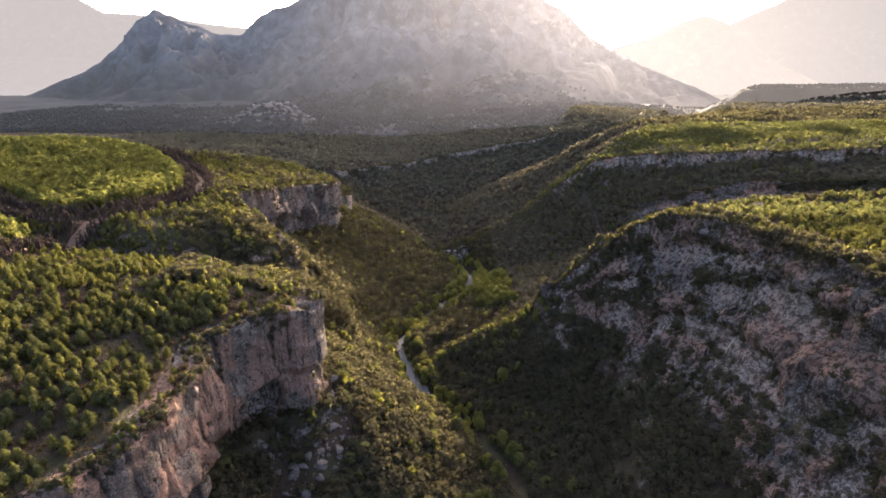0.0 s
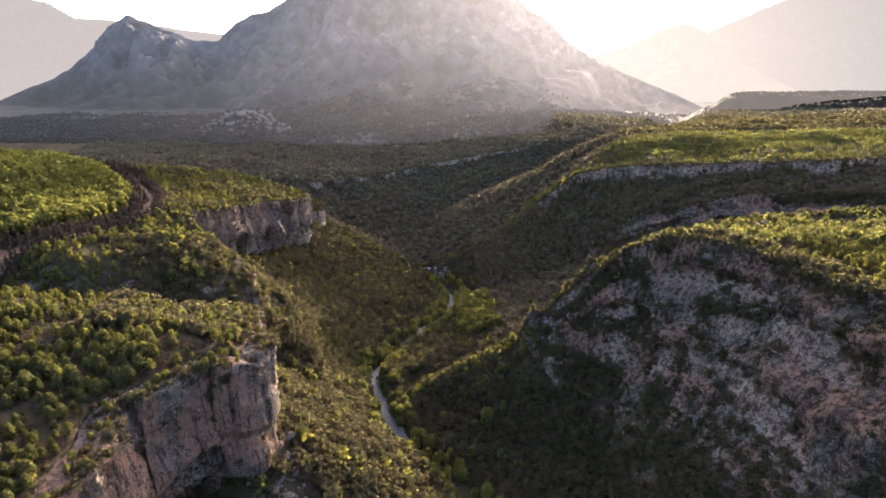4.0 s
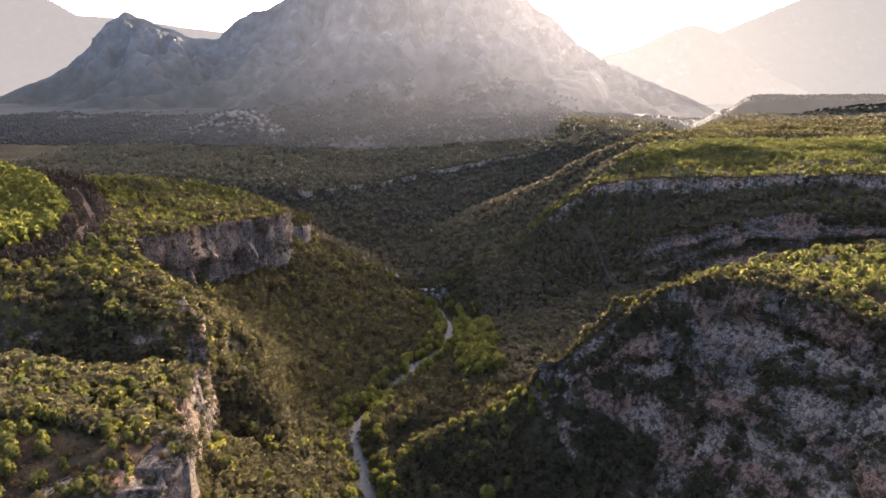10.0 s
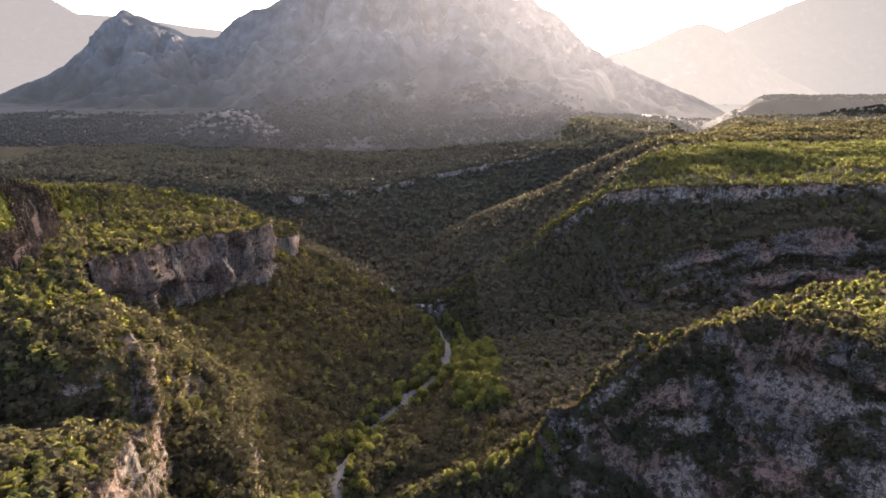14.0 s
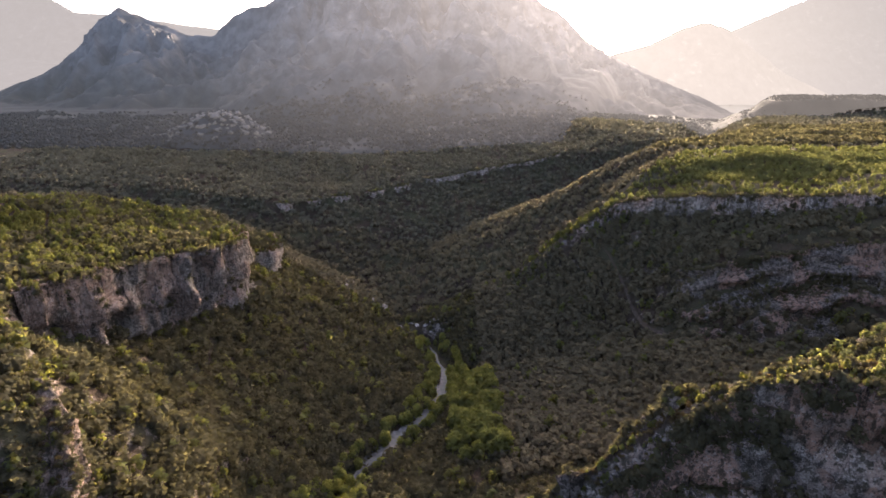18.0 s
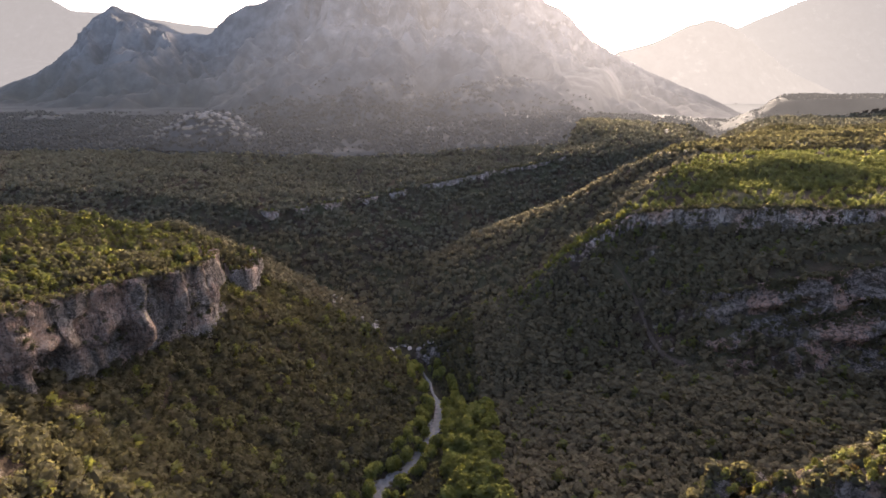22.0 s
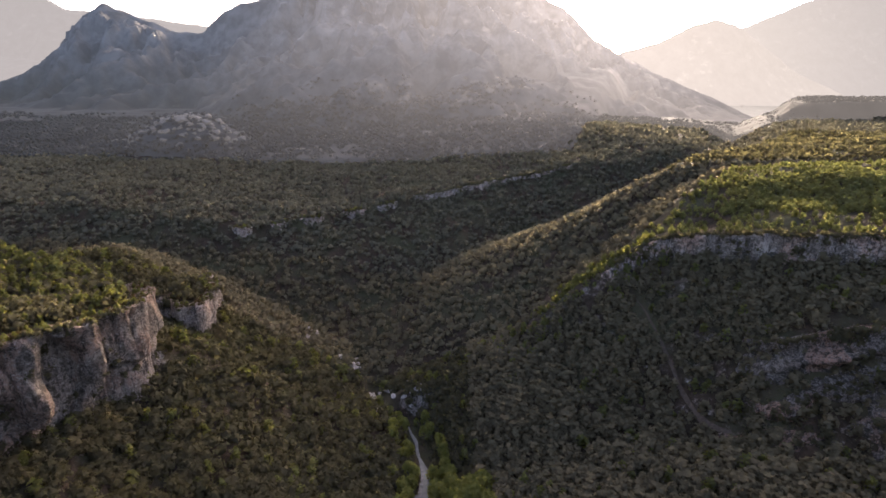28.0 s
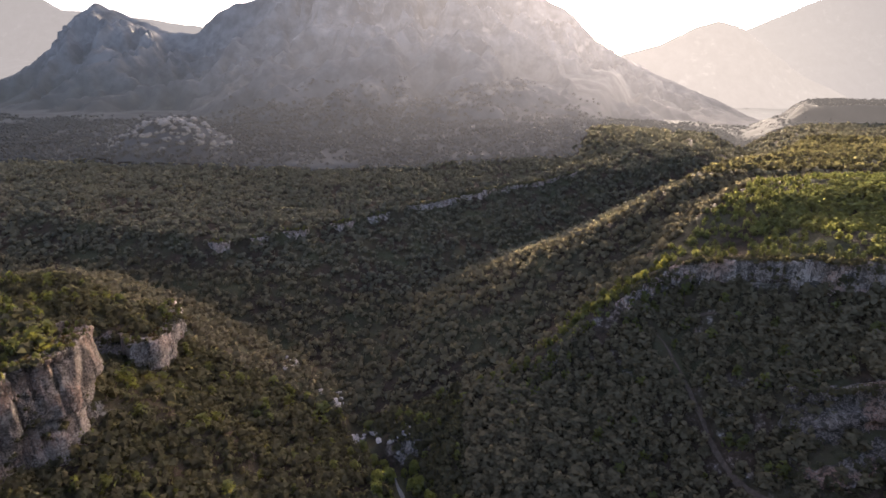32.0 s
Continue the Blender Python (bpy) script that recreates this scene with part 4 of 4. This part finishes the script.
close = rest & (y < 300)
forest("pine_forest", "pine", x[close], y[close], tall[close], wide[close], PINE, "sunlit yellow-green young pine forest on the plateau", "pine forest", 301)
bend = rest & (y > 395) & (y < 580) & (x > -240)
forest("pine_forest", "pine", x[bend], y[bend], tall[bend], wide[bend], PINE, "sunlit pines above the canyon bend", "pine forest", 321)
close = rest & (y >= 300) & ~bend
forest("pine_forest", "pine_mid", x[close], y[close], tall[close], wide[close], PINE, "sunlit pine forest on the far plateau", "pine forest", 302)

# dense plantation blocks on the west plateau, with low scrub in the gaps between the pines
x, y, rng = scatter(-600, -160, 130, 540, 3.5, 115)
keep = (inside(x, y, GROVE) | inside(x, y, GROVE_SOUTH)) & (rng.random(len(x)) < 0.94)
x, y = x[keep], y[keep]
forest("pine_plantation", "planted", x, y, rng.uniform(9.0, 11.5, len(x)), rng.uniform(0.75, 0.95, len(x)), PLANTED, "dense even-aged bright green pine plantation", "pine forest", 311)
x, y, rng = scatter(-420, 420, 85, 640, 4.8, 117)
d, _ = to_line(x, y, WEST)
keep = ((inside(x, y, WEST) & ~inside(x, y, GROVE) & ~inside(x, y, GROVE_SOUTH)) | (inside(x, y, EAST) & (y > 150))) & (lane_gap(x, y) > 8) & (rng.random(len(x)) < 0.6) & (y > 0.75 * np.abs(x) + 20)
x, y = x[keep], y[keep]
forest("low_scrub", "shrub_mid", x, y, rng.uniform(0.7, 2.0, len(x)), rng.uniform(0.9, 1.5, len(x)), MAQUIS, "low brown scrub between the plateau pines", "scrub", 312, False)

x, y, rng = scatter(-185, -85, 95, 262, 2.5, 122)
keep = inside(x, y, WEST) & (rng.random(len(x)) < 0.7 + 0.4 * fbm(x / 9, y / 9, 0, 2, 208))
x, y = x[keep], y[keep]
forest("low_scrub", "shrub_mid", x, y, rng.uniform(0.5, 1.5, len(x)), rng.uniform(0.9, 1.4, len(x)), MAQUIS, "low reddish-brown scrub near the plateau rim", "scrub", 330, False)

# Dead trunks added to darken the lanes, for the shaded sides of plantation trees.
x, y, rng = scatter(-420, -150, 200, 540, 2.2, 119)
d = lane_gap(x, y)
keep = (d < 10.5) & (d > 3.0) & (rng.random(len(x)) < 0.8)
x, y = x[keep], y[keep]
forest("shade_trunks", "snag", x, y, rng.uniform(6.0, 9.5, len(x)), rng.uniform(1.2, 1.8, len(x)), SNAG, "dark bare trunks added for the shaded plantation edge", "dead trees", 313)

# plantation pines on the east tables
x, y, rng = scatter(100, 700, 150, 760, 3.9, 103)
d, _ = to_line(x, y, EAST)
d2, _ = to_line(x, y, EAST_FAR)
on_east = inside(x, y, EAST) & (d > 3.5) & (((d > 30) & (x > 195)) | (rng.random(len(x)) < np.where(d < 15, 0.5, 0.3)))
on_field = inside(x, y, EAST_FAR) & inside(x, y, FIELD)
edge = inside(x, y, EAST_FAR) & (d2 > 2) & (rng.random(len(x)) < np.where(d2 < 14, 0.65, 0.4))
keep = (on_east | on_field | edge) & (steepness(x, y) < 0.9)
x, y, on_field = x[keep], y[keep], on_field[keep]
tall = np.where(on_field, rng.uniform(3.6, 4.8, len(x)), rng.uniform(2.6, 5.4, len(x)))
wide = rng.uniform(0.85, 1.2, len(x)) * np.where(on_field, 1.55, 1.15)
close = y < 300
forest("pine_forest", "pine", x[close], y[close], tall[close], wide[close], PINE, "sunlit pine forest on the canyon's opposite table", "pine forest", 303)
forest("pine_forest", "pine_mid", x[~close], y[~close], tall[~close], wide[~close], PALE_PINE, "pale green pine plantation and scattered pines on a far table", "pine forest", 304)

# a sunlit string of pines along the nose of the far table
rng = np.random.default_rng(123)
u = rng.random(170)
x = 74 + 118 * u + rng.normal(0, 6, 170)
y = 619 + 24 * u + rng.normal(0, 9, 170) - 9 * np.sin(u * 9)
forest("pine_forest", "pine_mid", x, y, rng.uniform(3.0, 6.4, 170), rng.uniform(0.95, 1.3, 170), PINE, "sunlit pines along a ridge nose", "pine forest", 320)

# woods and scrub behind the start
rng = np.random.default_rng(125)
x2 = rng.uniform(-220, 330, 1200)
y2 = rng.uniform(-70, 100, 1200)
ok = (y2 < np.where(np.abs(x2 - 40) < 170, 88, 60 + 0.2 * np.abs(x2))) & (steepness(x2, y2) < 2.0)
x, y = x2[ok], y2[ok]
forest("scrub_woods", "wood_far", x, y, rng.uniform(2.6, 5.4, len(x)), rng.uniform(0.8, 1.1, len(x)), MAQUIS, "brownish-green scrub and low woods", "scrub", 325, False)

# slopes: shrubs and low trees
x, y, rng = scatter(-250, 400, 90, 640, 3.1, 105)
dense = fbm(x / 24, y / 24, 0, 3, 207)
st = steepness(x, y)
table = (inside(x, y, WEST) & ((to_line(x, y, WEST)[0] > 60) | (y < 240) | (rng.random(len(x)) < 0.25))) | (inside(x, y, EAST) & (to_line(x, y, EAST)[0] > 14)) | inside(x, y, EAST_FAR)
keep = ~table & (lane_gap(x, y) > 8) & (st < np.where(x < 60, 3.5, 1.5)) & (stream_gap(x, y) > 6) & (rng.random(len(x)) < 0.94 + 0.3 * dense - 0.15 * np.clip(st - 0.8, 0, 1))
keep &= to_line(x, y, np.column_stack([PATHS, np.zeros((len(PATHS), 3))]), False)[0] > 2.6
keep &= ~((x > 205) & (y > 492) & (y < 558) & (rng.random(len(x)) < 0.7))
scree = ((x + 68) / 24) ** 2 + ((y - 212) / 24) ** 2 < 1
keep &= ~(scree & (rng.random(len(x)) < 0.72))
keep &= ~((st > 1.1) & (x > 60) & (rng.random(len(x)) < 0.6)) & ~((x > 88) & (y > 190) & (st > 0.9) & (rng.random(len(x)) < 0.5))
x, y = x[keep], y[keep]
tall = rng.uniform(2.2, 5.2, len(x))
wide = rng.uniform(0.8, 1.2, len(x))
thin = (rng.random(len(x)) < np.where((x < 20) & (x > -150), 0.72, 1.0))
x, y, tall, wide = x[thin], y[thin], tall[thin] * np.where((x[thin] < 20) & (x[thin] > -150), 1.3, 1.0), wide[thin]
pine = (rng.random(len(x)) < np.where(x < 0, 0.08, 0.04)) & ~((x > 70) & (y < 420))
close = (y < 330) & ~pine
forest("slope_shrubs", "shrub", x[close], y[close], tall[close] * 1.08, wide[close] * 1.08, OLIVE, "dense olive-green shrubs on canyon slopes", "shrubs", 305, False)
close = (y >= 330) & ~pine & (x > 60)
rim = close & (y < 405)
forest("slope_shrubs", "shrub", x[rim], y[rim], tall[rim] * 0.7, wide[rim], OLIVE, "olive-brown shrubs round the rocky nose", "shrubs", 333, False)
close &= ~rim
forest("slope_woods", "pine_mid", x[close], y[close], tall[close] * 1.45, wide[close] * 1.35, HAZE_PALED, "dull green low woods on the shaded opposite slope", "woods", 316, False)
close = (y >= 330) & (y < 520) & ~pine & (x <= 20) & (x > -150)
forest("slope_shrubs", "shrub", x[close], y[close], tall[close] * 1.15, wide[close] * 1.08, OLIVE, "dense olive-brown shrubs below the canyon bend", "shrubs", 322, False)
close = (y >= 330) & ~pine & (x <= 60) & ~close
forest("slope_shrubs", "shrub_mid", x[close], y[close], tall[close] * 1.1, wide[close] * 1.08, OLIVE, "dense brownish-green shrubs on canyon slopes below the bend", "shrubs", 306, False)
forest("slope_pines", "pine_mid", x[pine], y[pine], np.minimum(1.5 * tall[pine] + 1, 8.5), wide[pine] * 1.1, PINE, "small pines scattered among slope shrubs", "pine forest", 307)

x, y, rng = scatter(400, 700, 430, 640, 4.6, 121)
keep = (steepness(x, y) < 1.6) & ~inside(x, y, EAST_FAR) & (rng.random(len(x)) < 0.85)
x, y = x[keep], y[keep]
forest("slope_shrubs", "shrub_mid", x, y, rng.uniform(2.2, 4.8, len(x)), rng.uniform(0.8, 1.2, len(x)), HAZE_PALED, "grey-brown shrubs below the far table", "shrubs", 314, False)

# shrubs on rock faces
spots = np.concatenate(FACE_SPOTS)
rng = np.random.default_rng(107)
for seed, band, kind, label in ((308, (spots[:, 1] < 380) & (spots[:, 0] < 0), "shrub", "dark shrubs clinging to rock faces"), (324, (spots[:, 1] < 380) & (spots[:, 0] >= 0), "shrub_mid", "dark shrubs scattered over a broad rock face"), (318, spots[:, 1] >= 380, "shrub_mid", "dark shrubs clinging to far rock bands")):
    p = spots[band]
    forest("face_shrubs", kind, p[:, 0], p[:, 1], rng.uniform(1.2, 3.2, len(p)) * np.where(p[:, 0] > 0, 1.15, 1.0), rng.uniform(0.9, 1.3, len(p)), OLIVE, label, "shrubs", seed, False, p[:, 2] - 0.4)

# low growth along the brinks
p = np.concatenate(RIM_SPOTS)
bushy = rng.random(len(p)) < 0.55
for seed, pick, leaf, label in ((328, bushy, MAQUIS, "low brown shrubs along the cliff brinks"), (329, ~bushy, PINE, "small yellow-green pines along the cliff brinks")):
    q = p[pick]
    forest("brink_shrubs", "shrub" if leaf is MAQUIS else "pine", q[:, 0], q[:, 1], rng.uniform(1.0, 2.2, len(q)) * (1.0 if leaf is MAQUIS else 1.8), rng.uniform(0.9, 1.3, len(q)), leaf, label, "shrubs", seed, False, q[:, 2])

# far woods
x, y, rng = scatter(610, 1050, 620, 1080, 8.0, 110)
keep = ~inside(x, y, FIELD) & (steepness(x, y) < 1.5) & (rng.random(len(x)) < 0.9)
x, y = x[keep], y[keep]
forest("far_woods", "wood_far", x, y, rng.uniform(3.8, 6.6, len(x)), rng.uniform(1.0, 1.4, len(x)), OLIVE, "brownish low woods on a wide far table", "woods", 332, False)
x, y, rng = scatter(-620, 620, 560, 1080, 6.3, 109)
keep = (steepness(x, y) < 4.5) & ~inside(x, y, FIELD) & ~(inside(x, y, EAST_FAR) & (y < 760)) & ~inside(x, y, WEST) & (rng.random(len(x)) < 0.88)
keep &= ((y > 640) | (x < -235)) & ((y < 780) | (rng.random(len(x)) < 0.78))
x, y = x[keep], y[keep]
for seed, band, leaf, label in ((309, y < 780, HAZE_PALED, "dark mixed woods in the shaded valley"), (319, (y >= 780) & ~inside(x, y, RIMS["east_back"]), FAR_LEAVES, "dim mixed woods on the far side of the valley"), (326, (y >= 780) & inside(x, y, RIMS["east_back"]), OLIVE, "sunlit brownish low woods on a far table")):
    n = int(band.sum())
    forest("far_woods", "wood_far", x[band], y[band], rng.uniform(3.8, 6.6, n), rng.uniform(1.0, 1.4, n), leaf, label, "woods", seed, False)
x, y, rng = scatter(-1150, 1350, 1070, 1750, 11.0, 111)
apron = np.maximum(mountain_height(x, y, CREST, 2700, 1600, 900, 71, 230, 1.6, 34, 480), fan_height(x, y))
low = height_at(x, y)
patch = fbm(x / 120, y / 120, 0, 3, 223)
on_knoll = np.hypot((x + 385) / 75, (y - 1195) / 60) < 1.3
keep = (steepness(x, y) < 1.6) & (apron < low + 90) & (rng.random(len(x)) < np.where(on_knoll, 0.6, 0.95 + 0.5 * patch - 0.8 * ease(y, 1350, 1750)))
x, y, floor = x[keep], y[keep], np.maximum(apron, low)[keep]
tall, wide = rng.uniform(5.0, 8.0, len(x)), rng.uniform(1.0, 1.4, len(x))
# The first and last bands glow as well, with haze painted as emission.
for seed, band, leaf, label in ((310, x < 230 + 0.4 * (y - 1060), HAZE_MOUNTAIN, "woods on slopes below the mountain with haze painted as glow"), (327, (x >= 230 + 0.4 * (y - 1060)) & (y < 1330), FAR_LEAVES, "dull green low woods on the farthest table"), (331, (x >= 230 + 0.4 * (y - 1060)) & (y >= 1330), HAZE_MESA, "distant mesa woods with haze painted as glow")):
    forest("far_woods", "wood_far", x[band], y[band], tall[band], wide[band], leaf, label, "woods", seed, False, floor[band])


def tree_things(spots, kind, leaf, name, label, category, group, seed, variants):
    """Single trees: trunk, limbs and crown as parts, built in a few variants and then copied."""
    rng = np.random.default_rng(seed)
    models = []
    for k, crown in enumerate(templates(kind, variants, seed)):
        tree = tagged(new(name), label, category, group)
        tv, tf = limbs_onto(*trunk_points(6, 0.05), 7, 0.2, seed + k)
        part("trunk", mesh_of("trunk", tv, tf, BARK, True), tree, "dark brown bark")
        part("crown", mesh_of("crown", crown, np.arange(len(crown)).reshape(-1, 3), leaf), tree)
        models.append(tree)
    for i, (x, y, tall, wide) in enumerate(spots):
        z = float(height_at(x, y)) - 0.25
        m = pose(x, y, z, 0, 0, rng.uniform(0, 360))
        model = models[i % variants]
        if i < variants:
            tree = model
            tree.matrix_basis = m
        else:
            tree = copy_thing(model, m)
        tree.scale = (tall * wide, tall * wide, tall)


tree_things(near_pines, "pine_near", PINE, "pine_tree", "young yellow-green pine tree on the plateau rim", "pine tree", "pines on the plateau", 401, 8)

# single shrubs on the scree below the cliff
rng = np.random.default_rng(78)
sx, sy = rng.uniform(-95, 5, 900), rng.uniform(205, 300, 900)
ok = ~inside(sx, sy, WEST) & (stream_gap(sx, sy) > 9) & (sx < -70 + 0.75 * (sy - 190))
shrubs = [(a, b, rng.uniform(1.8, 4.2), rng.uniform(0.85, 1.15)) for a, b in zip(sx[ok], sy[ok])][:160]
tree_things(shrubs, "bush", OLIVE, "shrub", "rounded olive-brown shrub on the stony slope", "shrub", "shrubs below the cliff", 403, 6)

# trees along the stream
rng = np.random.default_rng(77)
line = RIVER_LINE[3:15]
s = rng.uniform(0, len(line) - 1.001, 270)
i = s.astype(int)
cx = line[i, 0] + (s - i) * (line[i + 1, 0] - line[i, 0])
cy = line[i, 1] + (s - i) * (line[i + 1, 1] - line[i, 1])
cx += rng.choice([-1, 1], len(s), p=[0.45, 0.55]) * rng.uniform(4, 16, len(s))
keep = stream_gap(cx, cy) > 3.2 + 1.5 * rng.random(len(cx))
spots = [(a, b, rng.uniform(5, 10), rng.uniform(0.8, 1.1)) for a, b in zip(cx[keep], cy[keep])]
spots += [(42, 314, 11.0, 1.0)]
for k in range(64):
    u = rng.random()
    spots.append((-10 + 92 * u + rng.normal(0, 3), 352 + 8 * math.sin(3 * u) + rng.normal(0, 4.5), rng.uniform(4.0, 7.5), rng.uniform(0.8, 1.1)))
spots += [(a, b, rng.uniform(6, 9), 1.0) for a, b in ((-31, 405), (-27, 411), (-33, 416), (-26, 420), (-24, 428), (-30, 424), (10, 296), (4, 300), (16, 286), (-3, 309), (22, 500), (18, 503))]
gx, gy = rng.uniform(36, 66, 130), rng.uniform(430, 532, 130)
forest("riverside_grove", "broad", gx, gy, rng.uniform(8, 13, 130), rng.uniform(0.85, 1.1, 130), RIVERSIDE, "bright green sunlit grove beside the stream", "trees", 323)
tree_things(spots, "broad", RIVERSIDE, "riverside_tree", "leafy green tree beside the stream", "tree", "trees along the stream", 402, 6)


# ---- boulders on the scree ----
def boulder_mesh(seed, stone):
    rng = np.random.default_rng(seed)
    bm = bmesh.new()
    bmesh.ops.create_icosphere(bm, subdivisions=2, radius=1.0)
    cuts = [Vector(rng.normal(0, 1, 3)).normalized() for _ in range(9)]
    for v in bm.verts:
        p = v.co.copy()
        k = 1 + 0.35 * noise.noise(p * 1.1 + Vector((seed, 0, 0))) + 0.12 * noise.noise(p * 3 + Vector((0, seed, 0)))
        for a in cuts:
            over = p.dot(a) * k - 0.58
            if over > 0:
                p -= a * over / k
        v.co = Vector((p.x * k, p.y * k * 0.85, p.z * k * 0.7))
    me = bpy.data.meshes.new("boulder")
    bm.to_mesh(me)
    bm.free()
    me.materials.append(stone)
    return me


BOULDERS = [boulder_mesh(s, STONE) for s in range(5)]
RIVER_STONES = [boulder_mesh(s, WASHED) for s in range(5)]
rng = np.random.default_rng(88)
count = 0
while count < 60:
    bx, by = rng.uniform(-100, 10), rng.uniform(150, 300)
    if inside(np.array([bx]), np.array([by]), WEST)[0] or stream_gap(np.array([bx]), np.array([by]))[0] < 10 or bx > -75 + 0.5 * (by - 150) + 40:
        continue
    size = 0.5 + 1.9 * rng.random() ** 2.5
    ob = new("boulder", BOULDERS[count % 5])
    ob.matrix_basis = pose(bx, by, float(height_at(bx, by)) + 0.1 * size, rng.uniform(-20, 20), rng.uniform(-20, 20), rng.uniform(0, 360))
    ob.scale = (size, size, size)
    tagged(ob, "angular grey limestone boulder on the scree", "boulder", "boulders below the cliff")
    count += 1

rng = np.random.default_rng(89)
for cx, cy, n, spread in ((22, 612, 16, 4), (-3, 622, 30, 7), (-27, 655, 12, 6), (-62, 682, 12, 7)):
    for k in range(n):
        bx, by = cx + rng.normal(0, spread), cy + rng.normal(0, spread)
        size = rng.uniform(1.2, 3.4)
        ob = new("boulder", RIVER_STONES[k % 5])
        ob.matrix_basis = pose(bx, by, float(height_at(bx, by)) + 0.2 * size, rng.uniform(-20, 20), rng.uniform(-20, 20), rng.uniform(0, 360))
        ob.scale = (size, size, size * 0.8)
        tagged(ob, "pale worn boulder in the stream bed", "boulder", "boulders in the stream")


# ---- rocks on the knoll below the mountain, joined ----
rng = np.random.default_rng(90)
shape = np.array([v.co for v in BOULDERS[1].vertices])
tris = np.array([p.vertices for p in BOULDERS[1].polygons])
rock_v, rock_f = [], []
for k in range(150):
    bx, by = -385 + rng.normal(0, 46), 1172 + rng.normal(0, 26)
    size = rng.uniform(3.0, 9.0)
    spin = rng.uniform(0, 2 * math.pi)
    c, q = math.cos(spin), math.sin(spin)
    p = shape * size * np.array([1.3, 1.0, 0.9])
    rock_f.append(tris + k * len(shape))
    base = float(np.maximum(height_at(bx, by), fan_height(np.array([bx]), np.array([by]))[0]))
    rock_v.append(np.stack([p[:, 0] * c - p[:, 1] * q + bx, p[:, 0] * q + p[:, 1] * c + by, p[:, 2] + base], 1))
# These rocks carry haze as emission on top of their pale colour.
tagged(new("rocks", mesh_of("rocks", np.concatenate(rock_v), np.concatenate(rock_f), HAZE_KNOLL)), "pale bare limestone rocks on a wooded knoll", "rocks", kind="stuff")

# larger blocks fallen from the cliff
rng = np.random.default_rng(91)
count = 0
while count < 165:
    bx, by = rng.normal(-62, 15), rng.normal(212, 17)
    if inside(np.array([bx]), np.array([by]), WEST)[0] or to_line(np.array([bx]), np.array([by]), WEST)[0][0] < 8:
        continue
    size = 0.8 + 3.0 * rng.random() ** 2.4
    ob = new("boulder", BOULDERS[count % 5])
    ob.matrix_basis = pose(bx, by, float(height_at(bx, by)) + 0.15 * size, rng.uniform(-25, 25), rng.uniform(-25, 25), rng.uniform(0, 360))
    ob.scale = (size, size * rng.uniform(0.7, 1.2), size)
    tagged(ob, "large pale limestone block fallen below the cliff", "boulder", "boulders below the cliff")
    count += 1
